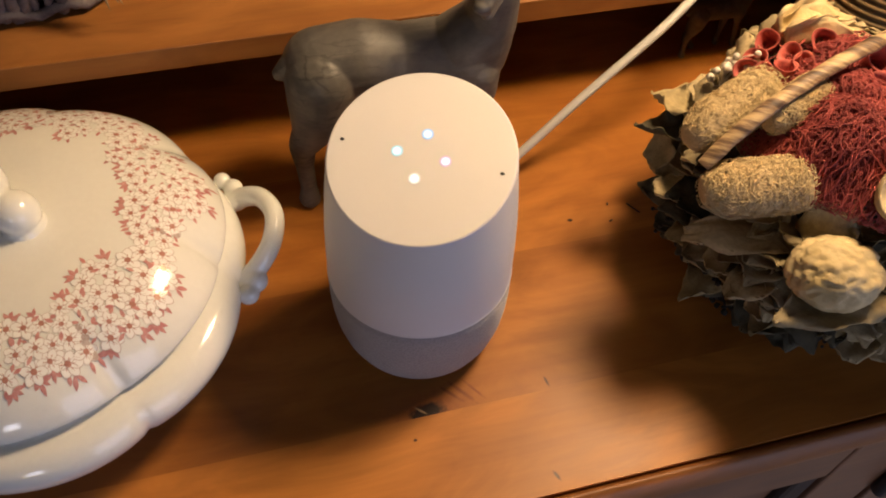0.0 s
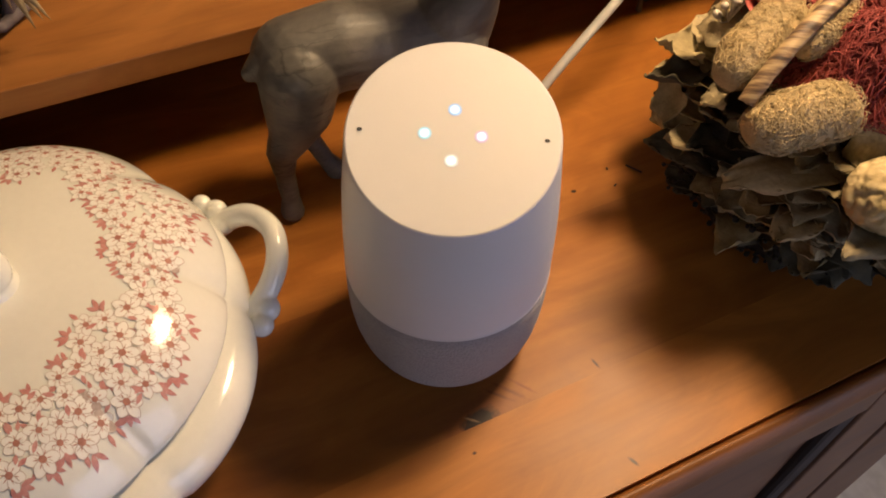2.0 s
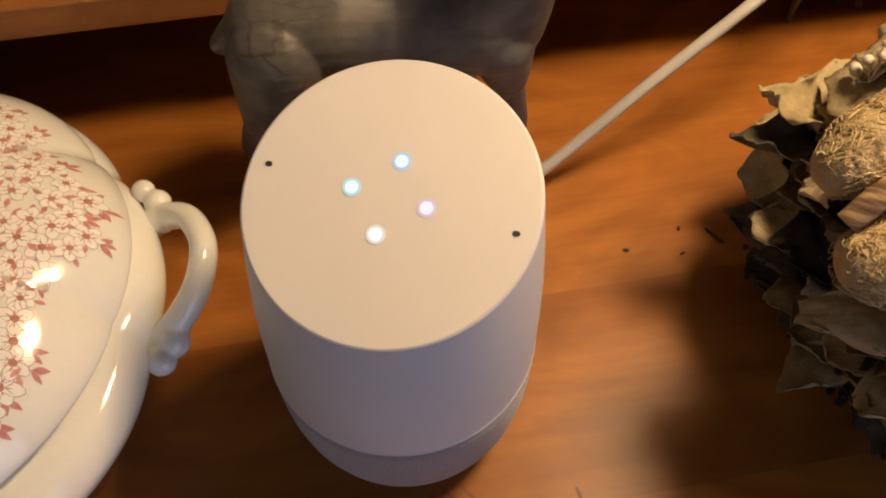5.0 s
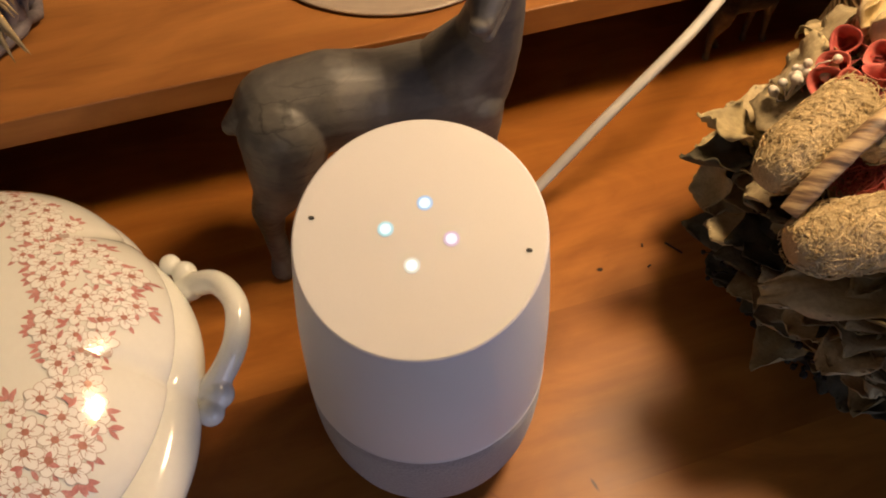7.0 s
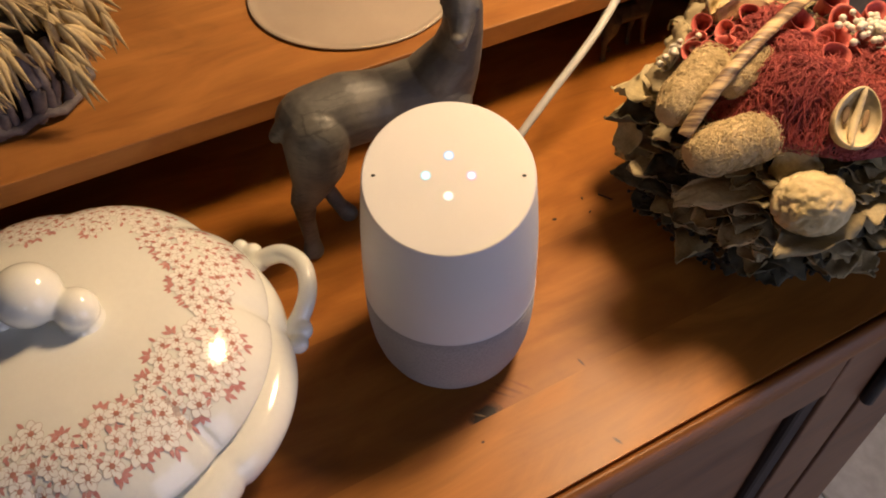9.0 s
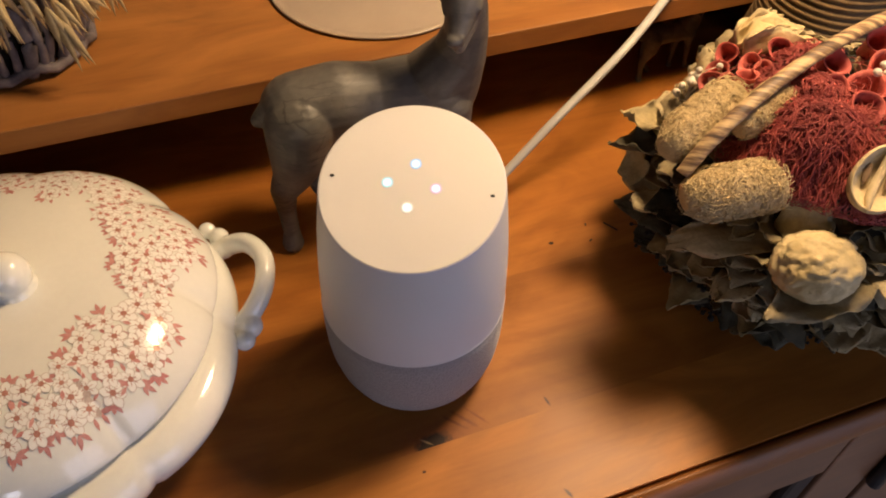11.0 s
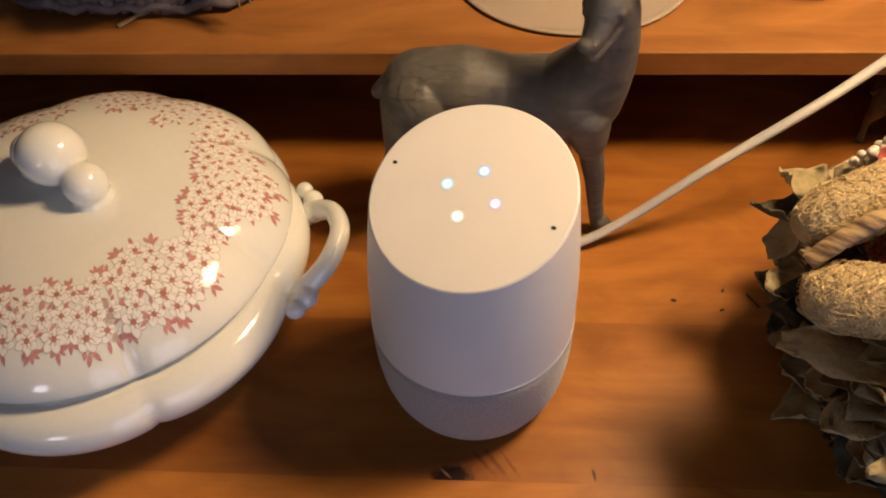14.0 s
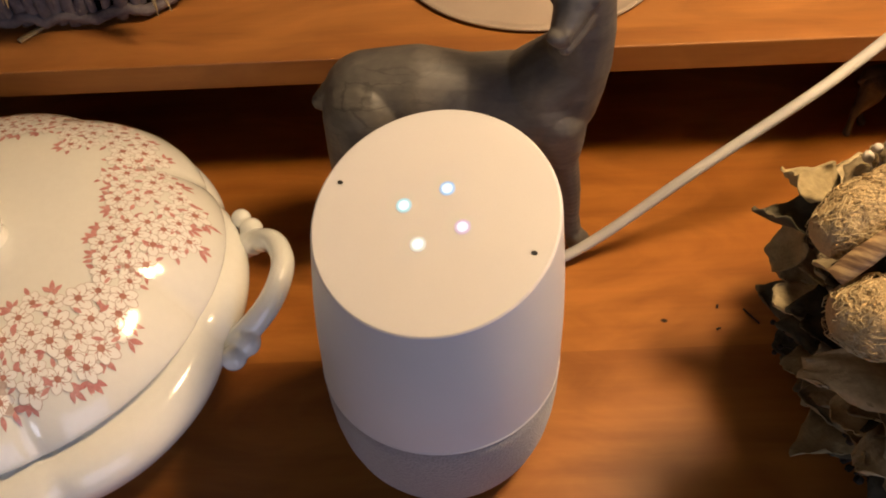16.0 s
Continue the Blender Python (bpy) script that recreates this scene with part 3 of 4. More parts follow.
handle_bm = tube([(-0.098, 0.073, 0.044), (-0.087, 0.0715, 0.0515), (-0.0765, 0.0635, 0.0580), (-0.0705, 0.048, 0.0605), (-0.0735, 0.033, 0.0570), (-0.082, 0.0235, 0.0500), (-0.094, 0.0175, 0.0420)],
                 [0.0054] * 41, 40, 16, 1.15)
for c, r in (((-0.0910, 0.0790, 0.0520), 0.0058), ((-0.0965, 0.0850, 0.0535), 0.0050), ((-0.0860, 0.0165, 0.0455), 0.0068), ((-0.0905, 0.0095, 0.0440), 0.0058), ((-0.0900, 0.0720, 0.0495), 0.0062)):
    ball(handle_bm, c, r, 3)
handle = part("handle", handle_bm, porcelain, tureen, "looped porcelain handle with beaded ends")
rm = handle.modifiers.new("fuse", "REMESH")
rm.mode, rm.voxel_size, rm.use_smooth_shade = "VOXEL", 0.0008, True
sm = handle.modifiers.new("soften", "SMOOTH")
sm.iterations = 5

rng = random.Random(4)


def lid_local(r0, a0, dx, dy, lift):
    """A point dx, dy from a place on the lid (dx outwards, dy round), laid on the glaze."""
    x = r0 + dx
    return lid_point(max(0.012, math.hypot(x, dy)), a0 + math.atan2(dy, x), lift)


def petal_patch(bm, r0, a0, ang, start, length, width, lift, n=5, sharp=0.75):
    ca, sa = math.cos(ang), math.sin(ang)
    left, right = [], []
    for k in range(n + 1):
        s = k / n
        w = width * math.sin(math.pi * (0.10 + 0.84 * s ** 1.15)) ** sharp if sharp < 1 else width * math.sin(math.pi * (0.05 + 0.93 * s)) ** sharp
        d = start + length * s
        for side, arr in ((1, left), (-1, right)):
            arr.append(bm.verts.new(lid_local(r0, a0, d * ca - side * w * sa, d * sa + side * w * ca, lift)))
    for k in range(n):
        bm.faces.new((left[k], right[k], right[k + 1], left[k + 1]))


flowers, leaves_bm, hearts, outlines, veins = [bmesh.new() for _ in range(5)]
spots = []
tries = 0
while tries < 5200:
    tries += 1
    a = rng.uniform(-math.pi, math.pi)
    wave = 0.5 + 0.5 * math.sin(6 * a + 0.6)
    inner = 0.068 - 0.005 * wave + 0.004 * math.sin(11 * a)
    outer = 0.0865 + 0.007 * wave + 0.003 * math.sin(9 * a + 1)
    r = rng.uniform(inner, outer)
    if all((r * math.cos(a) - s[0]) ** 2 + (r * math.sin(a) - s[1]) ** 2 > 0.0067 ** 2 for s in spots):
        spots.append((r * math.cos(a), r * math.sin(a)))
for sx, sy in spots:
    r, a = math.hypot(sx, sy), math.atan2(sy, sx)
    size = rng.uniform(0.0040, 0.0054)
    turn0 = rng.uniform(0, 6.28)
    layer = 0.00030 + rng.uniform(0, 0.00012)
    for k in range(6):
        t = turn0 + k * 2 * math.pi / 6 + rng.uniform(-0.10, 0.10)
        long = size * rng.uniform(0.88, 1.08)
        petal_patch(flowers, r, a, t, 0.0005, long, size * 0.37, layer + 0.00001 * k)
        petal_patch(outlines, r, a, t, 0.0003, long * 1.08, size * 0.43, layer + 0.00001 * k - 0.000006)
        petal_patch(veins, r, a, t, 0.0010, long * rng.uniform(0.35, 0.5), size * 0.04, layer + 0.00009, 2, 1.1)
    petal_patch(hearts, r, a, turn0, -size * 0.25, size * 0.50, size * 0.27, layer + 0.00012)
    for k in range(rng.choice((2, 2, 3, 3))):
        t = turn0 + 0.5 + k * 2.1 + rng.uniform(-0.4, 0.4)
        petal_patch(leaves_bm, r, a, t, size * 0.80, rng.uniform(0.0032, 0.0046), rng.uniform(0.0007, 0.0010), 0.00016 + rng.choice((0, 0, 0.0003)), 5, 1.1)
    edge_in = r < 0.072 or r > 0.085
    if edge_in and rng.random() < 0.85:
        t = (math.pi if r < 0.075 else 0.0) + rng.uniform(-0.8, 0.8)
        stem = rng.uniform(0.0034, 0.0046)
        for d in rng.choice(((-0.8, 0.0, 0.8), (-0.6, 0.5), (-0.9, -0.1, 0.7, 1.3))):
            petal_patch(leaves_bm, r + math.cos(t) * stem, a + math.sin(t) * stem / r, t + d, 0.0005, rng.uniform(0.0036, 0.0056), rng.uniform(0.0008, 0.0011), 0.00018, 5, 1.1)
        petal_patch(leaves_bm, r, a, t, 0.003, stem, 0.00022, 0.00018, 3, 1.1)
part("leaf_transfer", leaves_bm, leaf_pink, lid, "rose pink printed leaves", kind="stuff")
part("petal_outline", outlines, line_grey, lid, "fine grey printed petal outlines", kind="stuff")
part("blossom_transfer", flowers, petal_white, lid, "white printed blossoms", kind="stuff")
part("petal_vein", veins, petal_shade, lid, "fine rose printed petal veins", kind="stuff")
part("blossom_centre", hearts, petal_shade, lid, "rose printed blossom centres", kind="stuff")

# ---- grey doe figurine ----


def chain(bm, pts, step=0.004):
    for p, q in zip(pts, pts[1:]):
        d = math.dist(p[:3], q[:3])
        n = max(1, int(d / step))
        for k in range(n + 1):
            s = k / n
            c = [p[i] + (q[i] - p[i]) * s for i in range(4)]
            ball(bm, c[:3], c[3], 3 if c[3] > 0.009 else 2)


def doe():
    bm = bmesh.new()
    # barrel, rump and chest
    chain(bm, [(-0.030, 0.118, 0.0985, 0.0225), (-0.008, 0.118, 0.0995, 0.0232), (0.016, 0.117, 0.0965, 0.0215), (0.038, 0.114, 0.0975, 0.0226), (0.050, 0.111, 0.0990, 0.0216), (0.0600, 0.1090, 0.1005, 0.0170)], 0.0018)
    chain(bm, [(-0.036, 0.117, 0.1035, 0.0115), (-0.045, 0.117, 0.1020, 0.0088), (-0.0535, 0.118, 0.0975, 0.0046)], 0.002)
    # neck and skull
    chain(bm, [(0.050, 0.111, 0.106, 0.0205), (0.0640, 0.1080, 0.122, 0.0163), (0.0665, 0.104, 0.140, 0.0128), (0.0650, 0.100, 0.157, 0.0116), (0.0615, 0.0975, 0.1690, 0.0114)], 0.0020)
    chain(bm, [(0.0640, 0.1080, 0.122, 0.0160), (0.0622, 0.1085, 0.111, 0.0168), (0.0600, 0.1090, 0.1005, 0.0170)], 0.0018)
    ball(bm, (0.0605, 0.0970, 0.1705), 0.0121, 4, (1, 1, 0.96))
    # muzzle, nose, jaw and cheek
    chain(bm, [(0.0598, 0.0935, 0.1665, 0.0108), (0.0565, 0.0878, 0.1585, 0.0076), (0.0535, 0.0840, 0.1530, 0.0057), (0.0522, 0.0825, 0.1508, 0.0052)], 0.0015)
    ball(bm, (0.0508, 0.0806, 0.1516), 0.0044, 3, (1.15, 0.9, 0.8))
    chain(bm, [(0.0548, 0.0838, 0.1448, 0.0036), (0.0600, 0.0890, 0.1495, 0.0044), (0.0640, 0.0945, 0.1560, 0.0066)], 0.0012)
    side = Vector((0.863, -0.506, 0))
    mid_eye = Vector((0.0575, 0.0918, 0.1643))
    for s in (-1, 1):
        eye = mid_eye + side * (0.0084 if s > 0 else -0.0070) + Vector((-0.0004, -0.0018, 0.0006))
        ball(bm, eye, 0.0032, 3)
        brow = [tuple(eye + Vector((-0.0034 * side.x * s - 0.001, 0.0004, 0.0024))) + (0.0009,), tuple(eye + Vector((0.0, 0.0014, 0.0034))) + (0.0011,), tuple(eye + side * 0.0026 * s + Vector((0, 0.002, 0.0016))) + (0.0011,)]
        chain(bm, brow, 0.0008)
        low = [tuple(eye + Vector((-0.002, -0.0022, -0.0032))) + (0.0012,), tuple(eye + side * 0.0018 * s + Vector((0, 0, -0.0026))) + (0.0010,)]
        chain(bm, low, 0.0008)
        ball(bm, Vector((0.0512, 0.0802, 0.1535)) + side * 0.0030 * s, 0.0016, 2)
        root = Vector((0.0625, 0.1010, 0.1735)) + side * 0.0090 * s
        tip = root + side * 0.0165 * s + Vector((0, 0.006, 0.0045))
        chain(bm, [(*root, 0.0040), (*root.lerp(tip, 0.45), 0.0052), (*tip, 0.0016)], 0.0015)
    # hind legs, broad at the haunch
    chain(bm, [(-0.031, 0.110, 0.095, 0.0215), (-0.034, 0.108, 0.078, 0.0185), (-0.040, 0.107, 0.062, 0.0122), (-0.0475, 0.107, 0.050, 0.0086), (-0.0480, 0.107, 0.034, 0.0062), (-0.0475, 0.106, 0.014, 0.0056), (-0.0480, 0.105, 0.005, 0.0072)], 0.003)
    chain(bm, [(-0.018, 0.127, 0.094, 0.020), (-0.022, 0.129, 0.072, 0.0145), (-0.029, 0.130, 0.050, 0.0080), (-0.024, 0.129, 0.030, 0.0056), (-0.018, 0.128, 0.014, 0.0054), (-0.013, 0.126, 0.005, 0.0068)], 0.003)
    # fore legs
    chain(bm, [(0.0570, 0.1035, 0.0935, 0.0150), (0.0600, 0.1030, 0.082, 0.0115), (0.0630, 0.104, 0.068, 0.0074), (0.0675, 0.105, 0.046, 0.0062), (0.070, 0.106, 0.026, 0.0050), (0.0725, 0.107, 0.012, 0.0050), (0.076, 0.106, 0.005, 0.0068)], 0.003)
    chain(bm, [(0.046, 0.121, 0.090, 0.0150), (0.046, 0.123, 0.066, 0.0080), (0.045, 0.124, 0.040, 0.0058), (0.044, 0.124, 0.016, 0.0048), (0.044, 0.123, 0.005, 0.0064)], 0.003)
    for v in bm.verts:
        v.co.z = max(v.co.z, 0.0)
    return bm


def fused(ob, voxel, rounds):
    m1 = ob.modifiers.new("fuse", "REMESH")
    m1.mode, m1.voxel_size, m1.use_smooth_shade = "VOXEL", voxel, True
    m2 = ob.modifiers.new("soften", "SMOOTH")
    m2.iterations = rounds
    return ob


figurine = fused(solid("doe_figurine", doe(), statue_paint, "pewter-grey standing doe figurine turning its head", "figurine", at=(0.01, 0.115, 0)), 0.0008, 3)
mate = copy_thing(figurine, pose(0.278, 0.197, 0, 0, 0, 5))
mate.scale = (0.38, 0.38, 0.38)
tagged(mate, "small dark animal figurine standing in the niche")

# ---- things on the shelf ----


def plate(name, centre, r, label):
    prof = smooth_line([(0.0, 0.0022), (r * 0.5, 0.0020), (r * 0.86, 0.0020), (r * 0.93, 0.0022), (r * 0.975, 0.0030), (r, 0.0028), (r * 1.004, 0.0018), (r * 0.99, 0.0010), (r * 0.95, 0.0004), (r * 0.8, 0.0001), (0.0, 0.0002)], 40)
    return solid(name, lathe([tuple(q) for q in prof], (0, 0, 0), 128), plate_white, label, "plate", "plates on the shelf"), centre


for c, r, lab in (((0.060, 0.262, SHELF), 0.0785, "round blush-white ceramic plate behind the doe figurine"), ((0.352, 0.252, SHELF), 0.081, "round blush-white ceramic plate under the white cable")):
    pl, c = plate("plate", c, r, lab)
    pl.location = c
small_bowl = lathe([tuple(q) for q in smooth_line([(0.0, 0.004), (0.016, 0.003), (0.017, 0.0), (0.0195, 0.0002), (0.021, 0.006), (0.030, 0.012), (0.036, 0.022), (0.039, 0.036), (0.0395, 0.040), (0.038, 0.0395), (0.034, 0.022), (0.026, 0.012), (0.0, 0.009)], 48)], (0.2115, 0.252, SHELF), 72)
solid("small_bowl", small_bowl, bowl_white, "small ivory ceramic bowl standing on the shelf", "bowl")

rng = random.Random(11)
basket = thing("oat_basket", (-0.227, 0.262, SHELF), "grey bark basket filled with drooping dried oats", "basket")


def oval(a, k=1.0):
    n = 3.2
    d = (abs(math.cos(a) / 0.090) ** n + abs(math.sin(a) / 0.056) ** n) ** (-1 / n)
    return Vector((-0.227 + k * d * math.cos(a), 0.262 + k * d * math.sin(a), 0))


part("soil", grid_sheet(lambda u, v: oval(2 * math.pi * u, 0.86 * (0.92 + 0.08 * v) if v < 0.8 else 0.86 * (1 - v) / 0.2) + Vector((0, 0, SHELF + 0.0006 + 0.044 * min(1, v / 0.8))), 48, 10), moss, basket, "dark packed filling")
for k in range(74):
    a = 2 * math.pi * k / 74 + rng.uniform(-0.03, 0.03)
    lean = rng.uniform(-0.04, 0.04)
    pts = []
    for j in range(5):
        s = j / 4
        q = oval(a + lean * s, 0.90 + 0.09 * math.sin(2.4 * s + 0.3) + rng.uniform(-0.015, 0.015))
        pts.append((q.x, q.y, SHELF + 0.0035 + s * rng.uniform(0.043, 0.052)))
    r0 = rng.uniform(0.0022, 0.0046)
    part("twig", tube(pts, [r0 * rng.uniform(0.85, 1.2) for _ in range(11)], 10, 7), bark, basket)
for lvl, k in ((0.008, 0.99), (0.046, 0.97)):
    line = []
    for j in range(61):
        q = oval(2 * math.pi * j / 60, k + 0.02 * math.sin(9 * j))
        line.append((q.x, q.y, SHELF + lvl + 0.0022 * math.sin(j * 1.7)))
    part("binding", sweep(bmesh.new(), line, 0.0034, 7), bark, basket, "twisted grey binding band")


def spikelet_mesh():
    bm = bmesh.new()
    for tilt, tw in ((0.20, 0.0), (0.22, 2.6), (0.16, 4.4)):
        prof = [(0.0, 0.0004), (0.003, 0.0022), (0.008, 0.0036), (0.014, 0.0032), (0.021, 0.0017), (0.029, 0.0002)]
        line = [(d * math.sin(tilt) * math.cos(tw), d * math.sin(tilt) * math.sin(tw), -d * math.cos(tilt)) for d, _ in prof]
        sweep(bm, line, [r for _, r in prof], 7, 0.55, (0, 1, 0))
    sweep(bm, [(0, 0, 0), (0.001, 0, 0.006), (0.003, 0.001, 0.012)], 0.0003, 4, 1, (0, 1, 0))
    return as_mesh(bm, oat, True, (0, 0, 0), "oat_spikelet")


spike = spikelet_mesh()
for k in range(210):
    a = rng.uniform(-3.2, 0.9)
    reach = rng.choice((rng.uniform(0.35, 0.9), rng.uniform(0.85, 1.18), rng.uniform(0.95, 1.3)))
    q = oval(a, reach)
    h = 0.066 + 0.016 * rng.random() - 0.040 * max(0, reach - 0.85) + (0.012 if reach < 0.8 else 0)
    ob = new("oat_spikelet", spike)
    ob.parent = basket
    out = math.degrees(math.atan2(math.sin(a), math.cos(a)))
    turn = Euler((0, radians(-rng.uniform(15, 70) if reach < 0.9 else -rng.uniform(-5, 40)), radians(out + rng.uniform(-35, 35))))
    ob.matrix_basis = Matrix.LocRotScale(q + Vector((0, 0, SHELF + h)) - basket.location, turn, (rng.uniform(0.85, 1.2),) * 3)
for k in range(46):
    a = rng.uniform(-3.2, 0.9)
    p0, p1, p2 = oval(a, 0.2), oval(a + 0.15, 0.7), oval(a + 0.25, rng.uniform(0.95, 1.2))
    part("oat_stalk", tube([(p0.x, p0.y, SHELF + 0.045), (p1.x, p1.y, SHELF + rng.uniform(0.075, 0.095)), (p2.x, p2.y, SHELF + rng.uniform(0.055, 0.075))], 0.0005, 8, 5), oat, basket)
solid("straw", tube([(-0.229, 0.196, SHELF + 0.0012), (-0.222, 0.206, SHELF + 0.0014), (-0.217, 0.214, SHELF + 0.0015)], 0.0022, 6, 8, 0.5), oat, "short flat piece of straw lying on the shelf", "straw")

# ---- coiled straw cone, and the pendant lamp over the sideboard ----
CX, CY = 0.338, 0.112
coil = [(0.0, 0.0005)]
z = 0.002
while z < 0.24:
    k = z / 0.24
    r = 0.050 * (1 - k) ** 0.9 + 0.014
    for dz, dr in ((0.0, -0.0014), (0.0011, 0.0003), (0.0023, 0.0009), (0.0035, 0.0003)):
        coil.append((r + dr, z + dz))
    z += 0.0046
coil.append((0.0, 0.244))
solid("straw_cone", lathe(coil, (CX, CY, 0), 96), rope, "cone of coiled straw rope standing behind the arrangement", "decoration")
lamp = thing("pendant_lamp", (LAMP.x, LAMP.y, 1.70), "pale linen pendant lamp glowing warm over the sideboard", "lamp")
part("cord", tube([(LAMP.x, LAMP.y, 1.70), (LAMP.x, LAMP.y, LAMP.z + 0.085)], 0.003, 2, 10), iron, lamp)
part("socket", lathe([(0.0, 0.09), (0.016, 0.09), (0.018, 0.085), (0.018, 0.070), (0.0, 0.070)], LAMP, 32), iron, lamp)
part("shade", lathe([(0.110, -0.035), (0.1115, -0.035), (0.070, 0.120), (0.0685, 0.120), (0.110, -0.035)], LAMP, 64), shade_cloth, lamp, "pale linen shade")

# ---- dried flower arrangement ----
BC = Vector((0.235, -0.006, 0.0))
CZ, CR, CH = 0.058, 0.090, 0.084
arr = thing("dried_arrangement", (BC.x, BC.y, 0), "dried arrangement of leaves, loofah, red sisal and seed pods", "dried flowers")


def dome(x, y, lift=0.0):
    """Height of the arrangement's filling over a place."""
    r = min(0.999, math.hypot(x - BC.x, y - BC.y) / CR)
    return CZ + CH * (1 - r ** 2.8) ** (1 / 2.8) + lift


def dome_normal(x, y):
    e = 0.002
    return Vector((dome(x - e, y) - dome(x + e, y), dome(x, y - e) - dome(x, y + e), 2 * e)).normalized()


def facing(n, spin=0.0, lean=0.0):
    """A turn whose z looks along n."""
    return Vector(n).to_track_quat("Z", "Y").to_matrix().to_4x4() @ pose(0, 0, 0, lean, 0, spin)


core_prof = smooth_line([(0.0, 0.001), (0.055, 0.0), (0.072, 0.006), (0.084, 0.026), (0.088, 0.055), (0.084, 0.090), (0.070, 0.118), (0.045, 0.133), (0.0, 0.139)], 50)
core = lathe([(0.87 * q[0], q[1]) for q in core_prof], BC, 120)
for v in core.verts:
    if 0.002 < v.co.z:
        d = Vector((v.co.x - BC.x, v.co.y - BC.y, (v.co.z - CZ) * 0.7))
        v.co += d.normalized() * (0.004 * noise.noise(v.co * 160) + 0.003 * noise.noise(v.co * 420))
        v.co.z = max(0.0008, v.co.z)
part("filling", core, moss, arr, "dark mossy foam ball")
crumbs = bmesh.new()
for k in range(900):
    a, zz = rng.uniform(0, 6.28), rng.uniform(0.004, 0.055)
    rr = 0.0625 + 0.0148 * min(1, zz / 0.03) + rng.uniform(-0.002, 0.004)
    got = bmesh.ops.create_icosphere(crumbs, subdivisions=1, radius=rng.uniform(0.0008, 0.0022))["verts"]
    bmesh.ops.translate(crumbs, verts=got, vec=(BC.x + rr * math.cos(a), BC.y + rr * math.sin(a), zz))
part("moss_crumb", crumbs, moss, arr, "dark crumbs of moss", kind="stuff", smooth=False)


def leaf_mesh(length, width, cup, curl, wave, seed, material, ragged=0.06):
    """A dry leaf: base at the origin, tip along x, folded on its rib, with wavy, torn edges and thickness."""
    r2 = random.Random(seed)
    ph, ph2, ph3 = r2.uniform(0, 6), r2.uniform(0, 6), r2.uniform(0, 6)
    full = r2.uniform(0.36, 0.58)
    bm = bmesh.new()
    nx, ny = 13, 10
    rows = []
    for i in range(nx + 1):
        s = i / nx
        w = width * (math.sin(math.pi * (0.10 + 0.84 * s ** 0.85)) ** full) * (1 + 0.10 * math.sin(9 * s + ph))
        torn = [1 + ragged * (r2.uniform(-0.6, 0.4) + 0.8 * math.sin(11 * s + q)) for q in (ph, ph2)]
        row = []
        for j in range(ny + 1):
            t = j / ny * 2 - 1
            e = max(abs(t), (s - 0.3) / 0.7)
            e = max(0.0, e) ** 2
            tt = t * (1 + (torn[t > 0] - 1) * e)
            zz = cup * abs(t) ** 1.4 * w - curl * s * s * length
            zz += wave * (0.25 + 1.9 * e) * math.sin(8 * s + ph + 1.5 * t) + 0.8 * wave * e * math.sin(17 * s + 9 * t + ph2)
            zz += 0.5 * wave * abs(math.sin(5 * t + 2 * s + ph3))
            end = 1 + ragged * 0.9 * math.sin(3.5 * t + ph3) * max(0.0, (s - 0.6) / 0.4)
            row.append(bm.verts.new((length * s * end - 0.20 * length * t * t * s, tt * w * 0.5, zz)))
        rows.append(row)
    for i in range(nx):
        for j in range(ny):
            bm.faces.new((rows[i][j], rows[i + 1][j], rows[i + 1][j + 1], rows[i][j + 1]))
    bm.normal_update()
    under = [[bm.verts.new(v.co - v.normal * 0.0004) for v in row] for row in rows]
    for i in range(nx):
        for j in range(ny):
            bm.faces.new((under[i][j + 1], under[i + 1][j + 1], under[i + 1][j], under[i][j]))
    rim = [(i, 0) for i in range(nx)] + [(nx, j) for j in range(ny)] + [(i, ny) for i in range(nx, 0, -1)] + [(0, j) for j in range(ny, 0, -1)]
    for (a, b), (c, d) in zip(rim, rim[1:] + rim[:1]):
        bm.faces.new((rows[c][d], rows[a][b], under[a][b], under[c][d]))
    return as_mesh(bm, material, True, (0, 0, 0), "leaf")


KINDS = {m.name: [leaf_mesh(rng.uniform(0.038, 0.050), rng.uniform(0.034, 0.050), rng.uniform(-0.12, 0.16), rng.uniform(-0.10, 0.14), rng.uniform(0.0010, 0.0022), k * 7 + n, m) for k in range(10)]
         for n, m in enumerate((leaf_grey, leaf_tan, leaf_dark_gap_shade))}


def lay_leaf(kind, where, turn, size=1.0):
    ob = new("leaf", rng.choice(KINDS[kind]))
    ob.parent = arr
    ob.matrix_basis = Matrix.Translation(Vector(where) - arr.location) @ turn @ Matrix.Diagonal((size, size, size, 1))
    return ob


# Dark in-between tiers put the shade of the gaps into leaf colour.
LEVELS = ((0.022, 20, "dry_dark_and_gap_shade_leaf", 0.054, -10), (0.031, 22, "dry_dark_and_gap_shade_leaf", 0.061, -6), (0.039, 24, "dry_grey_green_leaf", 0.067, -2), (0.047, 26, "dry_dark_and_gap_shade_leaf", 0.071, 2), (0.054, 26, "dry_grey_green_leaf", 0.073, 5),
          (0.061, 26, "dry_tan_leaf", 0.073, 7), (0.068, 26, "dry_dark_and_gap_shade_leaf", 0.071, 9), (0.075, 24, "dry_grey_green_leaf", 0.067, 11), (0.083, 22, "dry_grey_green_leaf", 0.061, 12), (0.091, 20, "dry_tan_leaf", 0.053, 13), (0.099, 16, "dry_grey_green_leaf", 0.043, 15))
